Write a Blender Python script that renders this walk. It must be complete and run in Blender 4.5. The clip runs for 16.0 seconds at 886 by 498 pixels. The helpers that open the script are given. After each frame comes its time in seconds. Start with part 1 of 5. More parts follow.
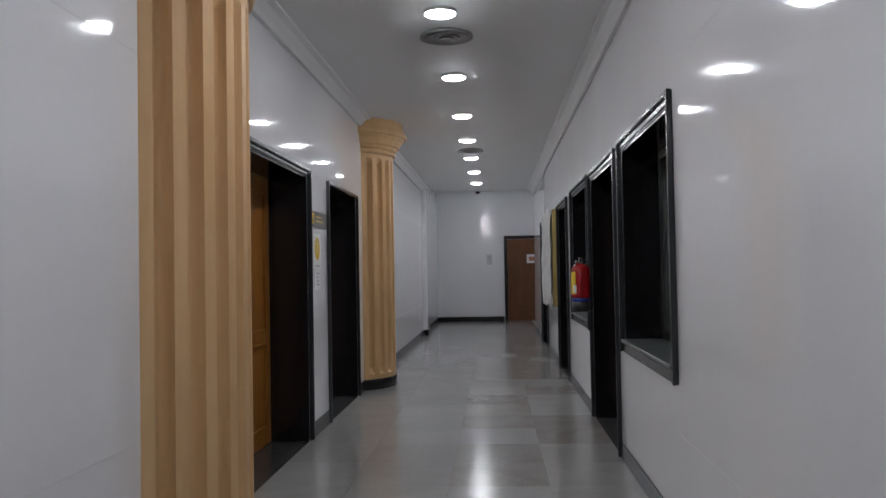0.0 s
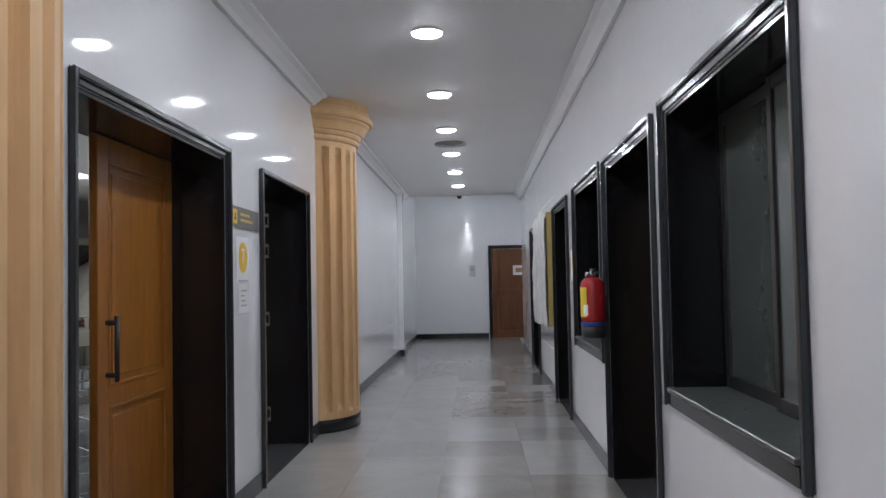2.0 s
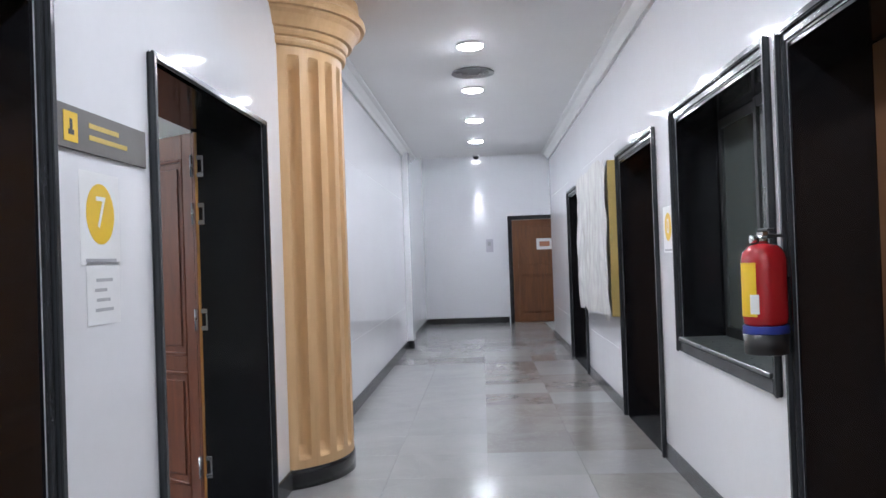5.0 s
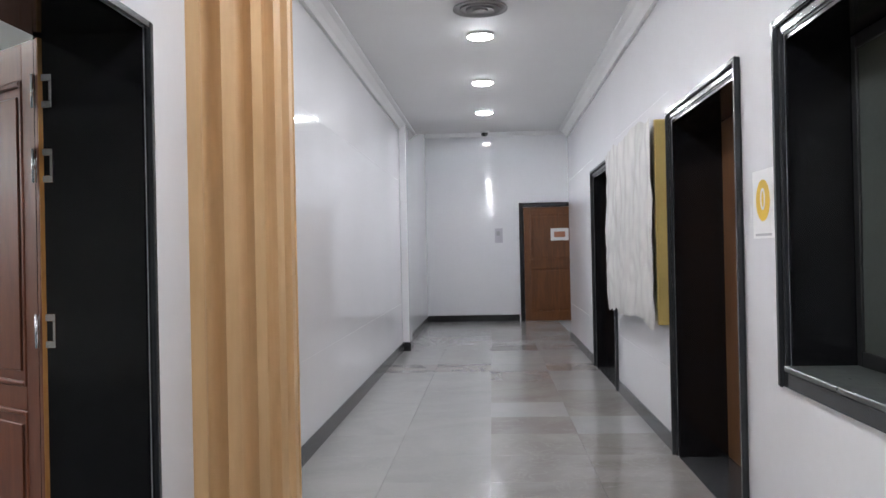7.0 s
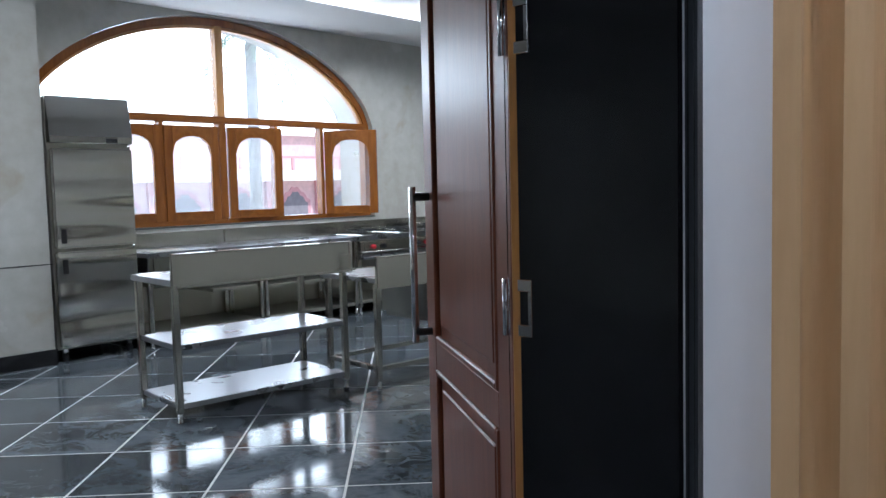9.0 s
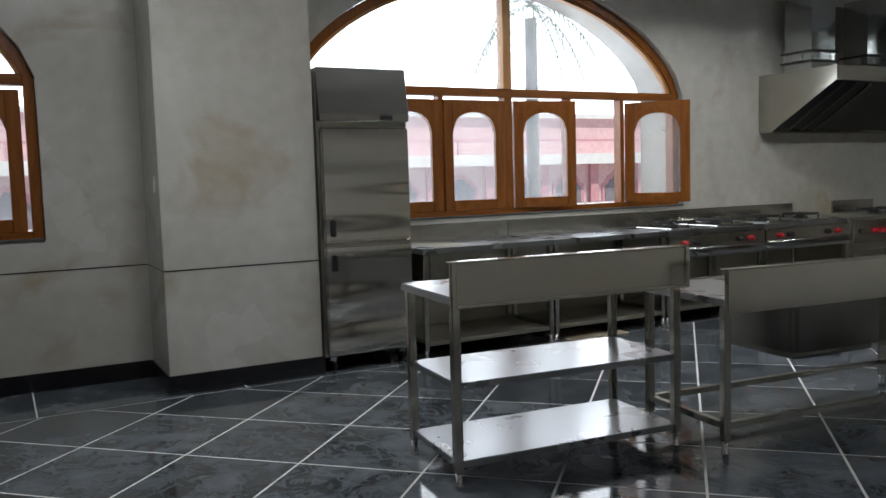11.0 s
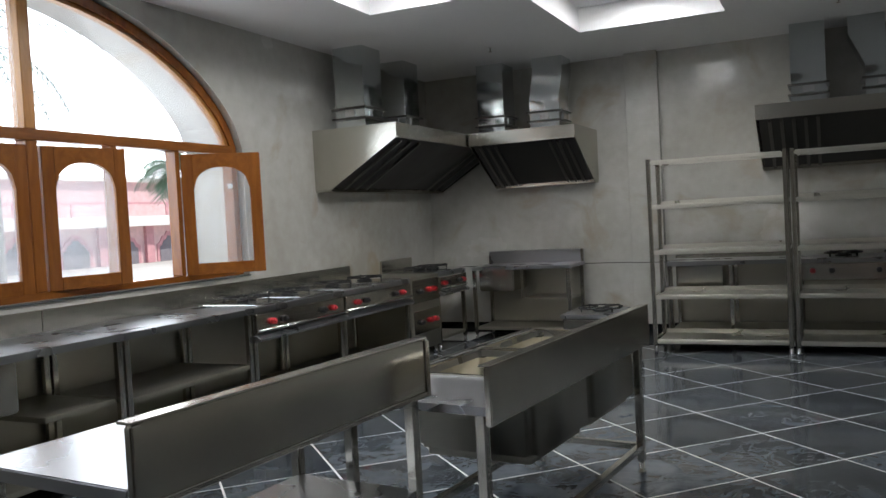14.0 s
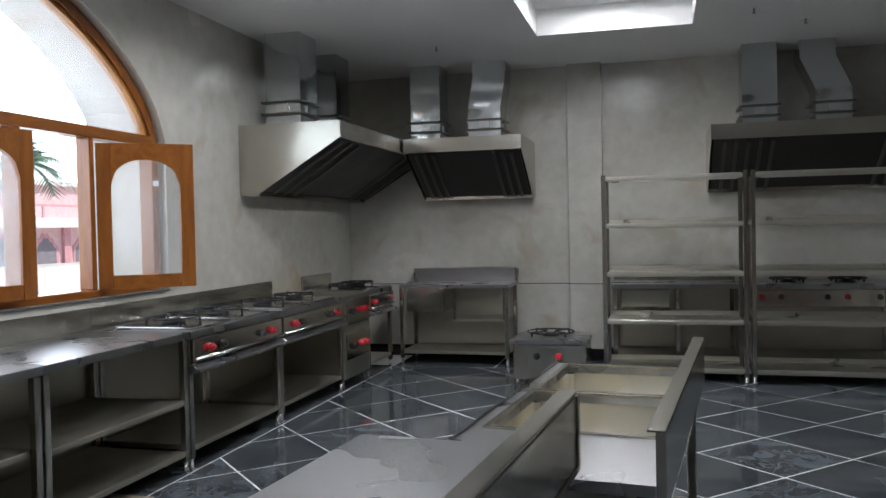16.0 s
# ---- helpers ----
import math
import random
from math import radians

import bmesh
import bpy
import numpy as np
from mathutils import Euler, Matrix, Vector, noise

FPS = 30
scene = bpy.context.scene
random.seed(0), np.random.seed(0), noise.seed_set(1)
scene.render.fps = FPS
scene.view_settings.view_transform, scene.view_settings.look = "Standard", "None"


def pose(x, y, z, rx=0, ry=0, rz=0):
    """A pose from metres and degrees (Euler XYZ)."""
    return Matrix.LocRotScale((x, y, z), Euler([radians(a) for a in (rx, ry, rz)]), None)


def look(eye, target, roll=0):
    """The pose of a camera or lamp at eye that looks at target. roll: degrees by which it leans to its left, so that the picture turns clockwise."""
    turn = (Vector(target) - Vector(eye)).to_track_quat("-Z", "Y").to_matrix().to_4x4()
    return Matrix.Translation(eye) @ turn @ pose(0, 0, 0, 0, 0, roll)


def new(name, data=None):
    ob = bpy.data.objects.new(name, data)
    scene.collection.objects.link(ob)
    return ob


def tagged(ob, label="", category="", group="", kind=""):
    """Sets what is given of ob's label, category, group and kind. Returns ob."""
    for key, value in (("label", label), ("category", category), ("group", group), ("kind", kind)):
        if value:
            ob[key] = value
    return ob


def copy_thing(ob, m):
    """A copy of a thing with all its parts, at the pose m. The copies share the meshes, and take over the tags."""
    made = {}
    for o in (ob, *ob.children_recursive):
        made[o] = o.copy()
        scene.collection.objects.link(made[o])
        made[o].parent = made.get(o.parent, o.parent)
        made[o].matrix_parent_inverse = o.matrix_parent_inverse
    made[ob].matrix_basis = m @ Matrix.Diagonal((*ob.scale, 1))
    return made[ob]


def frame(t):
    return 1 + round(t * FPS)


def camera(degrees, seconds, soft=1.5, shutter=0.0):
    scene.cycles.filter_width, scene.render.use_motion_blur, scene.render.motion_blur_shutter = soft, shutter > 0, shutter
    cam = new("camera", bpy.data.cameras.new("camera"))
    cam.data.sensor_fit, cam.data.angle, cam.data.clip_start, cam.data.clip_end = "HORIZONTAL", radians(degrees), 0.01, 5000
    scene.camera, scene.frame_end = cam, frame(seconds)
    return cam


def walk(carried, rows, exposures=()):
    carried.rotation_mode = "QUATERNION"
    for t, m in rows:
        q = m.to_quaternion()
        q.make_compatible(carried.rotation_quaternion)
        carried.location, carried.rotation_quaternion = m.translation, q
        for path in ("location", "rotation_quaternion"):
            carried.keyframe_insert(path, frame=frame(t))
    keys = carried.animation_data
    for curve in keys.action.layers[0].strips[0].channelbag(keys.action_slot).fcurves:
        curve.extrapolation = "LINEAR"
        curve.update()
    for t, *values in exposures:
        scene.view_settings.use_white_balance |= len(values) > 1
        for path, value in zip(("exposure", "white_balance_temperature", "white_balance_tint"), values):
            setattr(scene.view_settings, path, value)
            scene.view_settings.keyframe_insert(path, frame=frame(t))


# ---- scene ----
cam = camera(56.3, 16.0)
PATH = [
    (0, (1.441, 0.022, 1.291), (1.317, 2.018, 1.343), -1.0),
    (0.5, (1.422, 0.475, 1.298), (1.308, 2.471, 1.365), -0.8),
    (1, (1.405, 0.894, 1.292), (1.313, 2.89, 1.371), -1.0),
    (1.5, (1.418, 1.317, 1.304), (1.327, 3.313, 1.389), -1.0),
    (2, (1.416, 1.725, 1.316), (1.335, 3.722, 1.395), -1.1),
    (2.5, (1.357, 2.167, 1.314), (1.278, 4.165, 1.386), -1.3),
    (3, (1.316, 2.551, 1.295), (1.24, 4.548, 1.362), -1.5),
    (3.5, (1.27, 2.97, 1.289), (1.194, 4.967, 1.348), -1.7),
    (4, (1.207, 3.38, 1.313), (1.105, 5.377, 1.359), -1.8),
    (4.5, (1.176, 3.794, 1.321), (1.071, 5.791, 1.354), -2.0),
    (4.7, (1.158, 3.959, 1.314), (1.06, 5.956, 1.343), -2.1),
    (6.8, (1.173, 5.689, 1.307), (1.072, 7.686, 1.319), -1.5),
    (7, (1.174, 5.823, 1.277), (1.057, 7.819, 1.284), -1.2),
    (7.5, (1.121, 6.234, 1.284), (0.859, 8.217, 1.261), -1.3),
    (8, (1.022, 6.598, 1.288), (0.423, 8.505, 1.222), -1.2),
    (8.5, (0.911, 6.974, 1.287), (-0.102, 8.695, 1.174), -1.2),
    (9, (0.68, 7.246, 1.282), (-0.684, 8.702, 1.134), -1.4),
    (9.5, (0.433, 7.428, 1.274), (-1.225, 8.533, 1.102), -1.8),
    (9.7, (0.284, 7.56, 1.272), (-1.466, 8.512, 1.098), -2.1),
    (11.8, (-0.983, 7.921, 1.325), (-2.73, 8.88, 1.159), -1.2),
    (12, (-1.091, 7.907, 1.332), (-2.775, 8.975, 1.18), -1.2),
    (12.5, (-1.338, 7.981, 1.314), (-2.846, 9.29, 1.19), -1.1),
    (13, (-1.59, 8.065, 1.339), (-2.876, 9.593, 1.237), -1.6),
    (13.5, (-1.875, 8.123, 1.351), (-2.905, 9.835, 1.264), -2.6),
    (14, (-2.108, 8.232, 1.344), (-2.955, 10.042, 1.272), -3.1),
    (14.5, (-2.338, 8.378, 1.357), (-3.089, 10.231, 1.294), -2.6),
    (15, (-2.613, 8.455, 1.351), (-3.298, 10.334, 1.294), -2.0),
    (15.5, (-2.878, 8.504, 1.37), (-3.495, 10.406, 1.311), -1.5),
    (16, (-3.125, 8.649, 1.36), (-3.634, 10.583, 1.31), -1.2),
]
walk(cam, [(t, look(eye, target, roll)) for t, eye, target, roll in PATH],
     [(0.0, 0.08, 6400, 10), (1.0, 0.34, 6350, 10), (2.0, 0.62, 6200, 10), (3.0, 1.2, 6100, 10), (4.5, 1.35, 6000, 10), (7.0, 1.1, 6400, 10), (8.0, 0.85, 6300, 9), (8.5, 0.5, 5800, 8), (9.0, 0.5, 5500, 8), (9.5, 0.6, 5350, 8), (9.7, 0.48, 5400, 8), (11.8, -0.3, 6500, 10), (12.0, -0.22, 6500, 10), (12.5, 0.08, 6450, 10), (14.0, 0.06, 6250, 10), (16.0, 0.2, 6100, 11)])

# ---- world and light ----
world = bpy.data.worlds.new("world")
scene.world = world
world.use_nodes = True
_wn = world.node_tree
_sky = _wn.nodes.new("ShaderNodeTexSky")
_sky.sky_type = "NISHITA"
_sky.sun_disc = False
_sky.sun_elevation = radians(58)
_sky.sun_rotation = radians(49)
_sky.dust_density = 2.0
_wn.links.new(_sky.outputs[0], _wn.nodes["Background"].inputs[0])
_wn.nodes["Background"].inputs[1].default_value = 0.15
sun = new("sun", bpy.data.lights.new("sun", "SUN"))
sun.data.energy = 5.0
sun.data.angle = radians(0.5)
sun.data.color = (1.0, 0.95, 0.87)
sun.matrix_world = look((0, 0, 20), (-7, -6.1, 5.1))
for _i, (_y, _w) in enumerate(((11.75, 3.4), (6.26, 3.4))):
    _l = new("window_daylight", bpy.data.lights.new("window_daylight", "AREA"))
    _l.data.shape = "RECTANGLE"
    _l.data.size, _l.data.size_y = _w, 1.7
    _l.data.energy = (32, 9)[_i]
    _l.data.color = (0.93, 0.97, 1.0)
    _l.matrix_world = look((-7.05, _y, 1.9), (0, _y, 1.2))

LAMP_STRENGTH = 92.0
COVE_STRENGTH = 43.0

# ---- helpers of this scene ----


def nodes_of(name):
    m = bpy.data.materials.new(name)
    m.use_nodes = True
    nt = m.node_tree
    return m, nt, nt.nodes["Principled BSDF"]


def surface(name, colour, rough=0.5, metal=0.0, vary=0.12, scale=3.0, fine=60.0, bump=0.02, stretch=(1, 1, 1), coat=0.0, second=None, random_tone=0.0, rough_vary=0.1):
    """A procedural surface: two scales of noise in its colour, fine relief and uneven gloss."""
    m, nt, p = nodes_of(name)
    N, L = nt.nodes.new, nt.links.new
    tc = N("ShaderNodeTexCoord")
    mp = N("ShaderNodeMapping")
    mp.inputs["Scale"].default_value = stretch
    L(tc.outputs["Object"], mp.inputs[0])
    big, small = N("ShaderNodeTexNoise"), N("ShaderNodeTexNoise")
    big.inputs["Scale"].default_value, big.inputs["Detail"].default_value = scale, 5
    small.inputs["Scale"].default_value, small.inputs["Detail"].default_value = fine, 3
    L(mp.outputs[0], big.inputs["Vector"])
    L(mp.outputs[0], small.inputs["Vector"])
    mix = N("ShaderNodeMix")
    mix.data_type = "RGBA"
    dark = second or tuple(c * (1 - vary * 2) for c in colour)
    mix.inputs[6].default_value = (*dark, 1)
    mix.inputs[7].default_value = (*colour, 1)
    add = N("ShaderNodeMath")
    add.operation = "MULTIPLY_ADD"
    add.inputs[1].default_value = 0.35
    L(small.outputs[0], add.inputs[0])
    L(big.outputs[0], add.inputs[2])
    ramp = N("ShaderNodeMapRange")
    ramp.inputs[1].default_value, ramp.inputs[2].default_value = 0.45, 0.9
    L(add.outputs[0], ramp.inputs[0])
    L(ramp.outputs[0], mix.inputs[0])
    out = mix.outputs[2]
    if random_tone:
        info, hsv, mr = N("ShaderNodeObjectInfo"), N("ShaderNodeHueSaturation"), N("ShaderNodeMapRange")
        mr.inputs[3].default_value, mr.inputs[4].default_value = 1 - random_tone, 1 + random_tone
        L(info.outputs["Random"], mr.inputs[0])
        L(mr.outputs[0], hsv.inputs["Value"])
        L(out, hsv.inputs["Color"])
        out = hsv.outputs[0]
    L(out, p.inputs["Base Color"])
    rr = N("ShaderNodeMapRange")
    rr.inputs[1].default_value, rr.inputs[2].default_value = 0.3, 0.7
    rr.inputs[3].default_value, rr.inputs[4].default_value = rough * (1 - rough_vary), min(1, rough * (1 + rough_vary) + 0.02)
    L(big.outputs[0], rr.inputs[0])
    L(rr.outputs[0], p.inputs["Roughness"])
    p.inputs["Metallic"].default_value = metal
    p.inputs["Coat Weight"].default_value = coat
    if bump:
        bp = N("ShaderNodeBump")
        bp.inputs["Strength"].default_value = bump
        bp.inputs["Distance"].default_value = 0.01
        L(small.outputs[0], bp.inputs["Height"])
        L(bp.outputs[0], p.inputs["Normal"])
    return m


def veined(name, base, vein, cloud, rough, scale=1.6, random_tone=0.15, vein_width=0.05, shift=5.0):
    """Polished stone with clouds and veins, each tile cut from another place of the slab."""
    m, nt, p = nodes_of(name)
    N, L = nt.nodes.new, nt.links.new
    tc, info = N("ShaderNodeTexCoord"), N("ShaderNodeObjectInfo")
    off = N("ShaderNodeVectorMath")
    off.operation = "MULTIPLY_ADD"
    comb = N("ShaderNodeCombineXYZ")
    for k in range(3):
        L(info.outputs["Random"], comb.inputs[k])
    off.inputs[1].default_value = (shift * 7.3, shift * 3.1, shift * 1.7)
    L(comb.outputs[0], off.inputs[0])
    L(tc.outputs["Object"], off.inputs[2])
    n1, n2, n3 = N("ShaderNodeTexNoise"), N("ShaderNodeTexNoise"), N("ShaderNodeTexNoise")
    for n, s, d, dist in ((n1, scale, 8, 1.6), (n2, scale * 2.3, 9, 2.5), (n3, scale * 14, 4, 0.5)):
        n.inputs["Scale"].default_value, n.inputs["Detail"].default_value, n.inputs["Distortion"].default_value = s, d, dist
        L(off.outputs[0], n.inputs["Vector"])
    cr = N("ShaderNodeMapRange")
    cr.inputs[1].default_value, cr.inputs[2].default_value = 0.35, 0.68
    L(n1.outputs[0], cr.inputs[0])
    m1 = N("ShaderNodeMix")
    m1.data_type = "RGBA"
    m1.inputs[6].default_value, m1.inputs[7].default_value = (*base, 1), (*cloud, 1)
    L(cr.outputs[0], m1.inputs[0])
    ab = N("ShaderNodeMath")
    ab.operation = "SUBTRACT"
    ab.inputs[1].default_value = 0.5
    L(n2.outputs[0], ab.inputs[0])
    ab2 = N("ShaderNodeMath")
    ab2.operation = "ABSOLUTE"
    L(ab.outputs[0], ab2.inputs[0])
    vr = N("ShaderNodeMapRange")
    vr.inputs[1].default_value, vr.inputs[2].default_value, vr.inputs[3].default_value, vr.inputs[4].default_value = 0.0, vein_width, 0.75, 0.0
    L(ab2.outputs[0], vr.inputs[0])
    m2 = N("ShaderNodeMix")
    m2.data_type = "RGBA"
    m2.inputs[7].default_value = (*vein, 1)
    L(vr.outputs[0], m2.inputs[0])
    L(m1.outputs[2], m2.inputs[6])
    hsv, mr = N("ShaderNodeHueSaturation"), N("ShaderNodeMapRange")
    mr.inputs[3].default_value, mr.inputs[4].default_value = 1 - random_tone, 1 + random_tone
    L(info.outputs["Random"], mr.inputs[0])
    L(mr.outputs[0], hsv.inputs["Value"])
    L(m2.outputs[2], hsv.inputs["Color"])
    L(hsv.outputs[0], p.inputs["Base Color"])
    rr = N("ShaderNodeMapRange")
    rr.inputs[3].default_value, rr.inputs[4].default_value = rough * 0.7, rough * 1.6
    L(n3.outputs[0], rr.inputs[0])
    L(rr.outputs[0], p.inputs["Roughness"])
    return m


def wood(name, light, dark, rough=0.3, axis="z", rings=14.0):
    m, nt, p = nodes_of(name)
    N, L = nt.nodes.new, nt.links.new
    tc, mp = N("ShaderNodeTexCoord"), N("ShaderNodeMapping")
    s = {"x": (0.12, 1, 1), "y": (1, 0.12, 1), "z": (1, 1, 0.12)}[axis]
    mp.inputs["Scale"].default_value = s
    L(tc.outputs["Object"], mp.inputs[0])
    n1, n2 = N("ShaderNodeTexNoise"), N("ShaderNodeTexNoise")
    n1.inputs["Scale"].default_value, n1.inputs["Detail"].default_value, n1.inputs["Distortion"].default_value = rings, 5, 1.2
    n2.inputs["Scale"].default_value, n2.inputs["Detail"].default_value = rings * 9, 3
    L(mp.outputs[0], n1.inputs["Vector"])
    L(mp.outputs[0], n2.inputs["Vector"])
    add = N("ShaderNodeMath")
    add.operation = "MULTIPLY_ADD"
    add.inputs[1].default_value = 0.4
    L(n2.outputs[0], add.inputs[0])
    L(n1.outputs[0], add.inputs[2])
    mr = N("ShaderNodeMapRange")
    mr.inputs[1].default_value, mr.inputs[2].default_value = 0.45, 0.95
    L(add.outputs[0], mr.inputs[0])
    mix = N("ShaderNodeMix")
    mix.data_type = "RGBA"
    mix.inputs[6].default_value, mix.inputs[7].default_value = (*dark, 1), (*light, 1)
    L(mr.outputs[0], mix.inputs[0])
    L(mix.outputs[2], p.inputs["Base Color"])
    p.inputs["Roughness"].default_value = rough
    bp = N("ShaderNodeBump")
    bp.inputs["Strength"].default_value, bp.inputs["Distance"].default_value = 0.06, 0.005
    L(n2.outputs[0], bp.inputs["Height"])
    L(bp.outputs[0], p.inputs["Normal"])
    return m


def glow(name, colour, strength):
    m, nt, p = nodes_of(name)
    p.inputs["Base Color"].default_value = (0.8, 0.8, 0.8, 1)
    p.inputs["Emission Color"].default_value = (*colour, 1)
    p.inputs["Emission Strength"].default_value = strength
    return m


def clear_glass(name, tint=(1, 1, 1), see=0.93, dusty=0.085):
    """Window glass with a film of dust that scatters the daylight behind it."""
    m, nt, p = nodes_of(name)
    N, L = nt.nodes.new, nt.links.new
    tr, gl, mx = N("ShaderNodeBsdfTransparent"), N("ShaderNodeBsdfGlossy"), N("ShaderNodeMixShader")
    tr.inputs[0].default_value = (*[c * see for c in tint], 1)
    gl.inputs["Roughness"].default_value = 0.03
    mx.inputs[0].default_value = 0.035
    L(tr.outputs[0], mx.inputs[1])
    L(gl.outputs[0], mx.inputs[2])
    dust, tl = N("ShaderNodeMixShader"), N("ShaderNodeBsdfTranslucent")
    tl.inputs[0].default_value = (0.86, 0.90, 0.95, 1)
    tc, ns, mr = N("ShaderNodeTexCoord"), N("ShaderNodeTexNoise"), N("ShaderNodeMapRange")
    ns.inputs["Scale"].default_value, ns.inputs["Detail"].default_value = 2.5, 4
    mr.inputs[1].default_value, mr.inputs[2].default_value, mr.inputs[3].default_value, mr.inputs[4].default_value = 0.3, 0.7, dusty * 0.8, dusty * 1.2
    L(tc.outputs["Object"], ns.inputs["Vector"])
    L(ns.outputs[0], mr.inputs[0])
    L(mr.outputs[0], dust.inputs[0])
    L(mx.outputs[0], dust.inputs[1])
    L(tl.outputs[0], dust.inputs[2])
    L(dust.outputs[0], nt.nodes["Material Output"].inputs[0])
    return m


def box(bm, x0, x1, y0, y1, z0, z1):
    vs = [bm.verts.new(v) for v in ((x0, y0, z0), (x1, y0, z0), (x1, y1, z0), (x0, y1, z0), (x0, y0, z1), (x1, y0, z1), (x1, y1, z1), (x0, y1, z1))]
    for f in ((3, 2, 1, 0), (4, 5, 6, 7), (0, 1, 5, 4), (1, 2, 6, 5), (2, 3, 7, 6), (3, 0, 4, 7)):
        bm.faces.new([vs[i] for i in f])
    return bm


def boxes(*bs):
    bm = bmesh.new()
    for b in bs:
        box(bm, *b)
    return bm


def bevelled(bm, w=0.004, seg=1):
    bmesh.ops.bevel(bm, geom=list(bm.edges), offset=w, segments=seg, affect="EDGES", clamp_overlap=True)
    return bm


def tube(bm, a, b, r, n=12, r2=None):
    a, b = Vector(a), Vector(b)
    q = (b - a).to_track_quat("Z", "Y").to_matrix()
    r2 = r if r2 is None else r2
    rings = []
    for p, rad in ((a, r), (b, r2)):
        rings.append([bm.verts.new(p + q @ Vector((math.cos(2 * math.pi * k / n) * rad, math.sin(2 * math.pi * k / n) * rad, 0))) for k in range(n)])
    for k in range(n):
        f = bm.faces.new((rings[0][k], rings[0][(k + 1) % n], rings[1][(k + 1) % n], rings[1][k]))
        f.smooth = True
    bm.faces.new(rings[0][::-1])
    bm.faces.new(rings[1])
    return bm


def lathe(bm, centre, profile, n=24):
    """A turned body: profile is (radius, z) from the bottom up."""
    rings = [[bm.verts.new((centre[0] + r * math.cos(2 * math.pi * k / n), centre[1] + r * math.sin(2 * math.pi * k / n), centre[2] + z)) for k in range(n)] for r, z in profile]
    for a, b in zip(rings, rings[1:]):
        for k in range(n):
            bm.faces.new((a[k], a[(k + 1) % n], b[(k + 1) % n], b[k])).smooth = True
    bm.faces.new(rings[0][::-1])
    bm.faces.new(rings[-1])
    return bm


def prism(bm, outline, axis, a, b):
    """An outline of 2D points drawn out along an axis from a to b. x: (y, z); y: (x, z); z: (x, y)."""
    def at(p, t):
        return {"x": (t, p[0], p[1]), "y": (p[0], t, p[1]), "z": (p[0], p[1], t)}[axis]
    va, vb = [bm.verts.new(at(p, a)) for p in outline], [bm.verts.new(at(p, b)) for p in outline]
    n = len(outline)
    bm.faces.new(va)
    bm.faces.new(vb[::-1])
    for k in range(n):
        bm.faces.new((va[k], vb[k], vb[(k + 1) % n], va[(k + 1) % n]))
    return bm


def plate(bm, xs, ys, z0, z1, keep):
    """A flat plate on a grid of cuts, in one piece, with a hole wherever keep(x, y) is false."""
    ni, nj = len(xs) - 1, len(ys) - 1
    on = [[keep((xs[i] + xs[i + 1]) / 2, (ys[j] + ys[j + 1]) / 2) for j in range(nj)] for i in range(ni)]
    memo = {}

    def v(i, j, z):
        if (i, j, z) not in memo:
            memo[i, j, z] = bm.verts.new((xs[i], ys[j], z))
        return memo[i, j, z]
    for i in range(ni):
        for j in range(nj):
            if not on[i][j]:
                continue
            bm.faces.new([v(i, j, z1), v(i + 1, j, z1), v(i + 1, j + 1, z1), v(i, j + 1, z1)])
            bm.faces.new([v(i, j, z0), v(i, j + 1, z0), v(i + 1, j + 1, z0), v(i + 1, j, z0)])
            for di, dj, a, b in ((-1, 0, (i, j), (i, j + 1)), (1, 0, (i + 1, j), (i + 1, j + 1)), (0, -1, (i, j), (i + 1, j)), (0, 1, (i, j + 1), (i + 1, j + 1))):
                p, q = i + di, j + dj
                if not (0 <= p < ni and 0 <= q < nj and on[p][q]):
                    bm.faces.new([v(*a, z0), v(*b, z0), v(*b, z1), v(*a, z1)])
    return bm


def basin(x0, x1, y0, y1, z0, z1, radius):
    """A pressed sheet basin, open at the top, with rounded corners."""
    bm = boxes((x0, x1, y0, y1, z0, z1))
    bmesh.ops.delete(bm, geom=[f for f in bm.faces if all(abs(v.co.z - z1) < 1e-6 for v in f.verts)], context="FACES")
    bmesh.ops.bevel(bm, geom=[e for e in bm.edges if len(e.link_faces) == 2], offset=radius, segments=4, affect="EDGES")
    for f in bm.faces:
        f.smooth = True
    return bm


def link_mesh(name, bm, material):
    bmesh.ops.recalc_face_normals(bm, faces=list(bm.faces))
    me = bpy.data.meshes.new(name)
    bm.to_mesh(me)
    bm.free()
    me.materials.append(material)
    return new(name, me)


def part(name, bm, material, parent, label=""):
    ob = link_mesh(name, bm, material)
    ob.parent = parent
    return tagged(ob, label) if label else ob


def thing(name, label, category, group="", m=None):
    ob = new(name)
    ob.empty_display_size = 0.1
    if m is not None:
        ob.matrix_world = m
    return tagged(ob, label, category, group)


def structure(name, bm, material, label="", category=""):
    return tagged(link_mesh(name, bm, material), label, category, "", "structure")


def words(name, text, size, material, parent, m, extrude=0.0005):
    cu = bpy.data.curves.new(name, "FONT")
    cu.body, cu.size, cu.extrude, cu.align_x, cu.align_y = text, size, extrude, "CENTER", "CENTER"
    tmp = bpy.data.objects.new(name, cu)
    scene.collection.objects.link(tmp)
    bpy.context.view_layer.update()
    me = bpy.data.meshes.new_from_object(tmp.evaluated_get(bpy.context.evaluated_depsgraph_get()))
    bpy.data.objects.remove(tmp)
    me.materials.clear()
    me.materials.append(material)
    ob = new(name, me)
    ob.parent = parent
    ob.matrix_local = m
    return ob


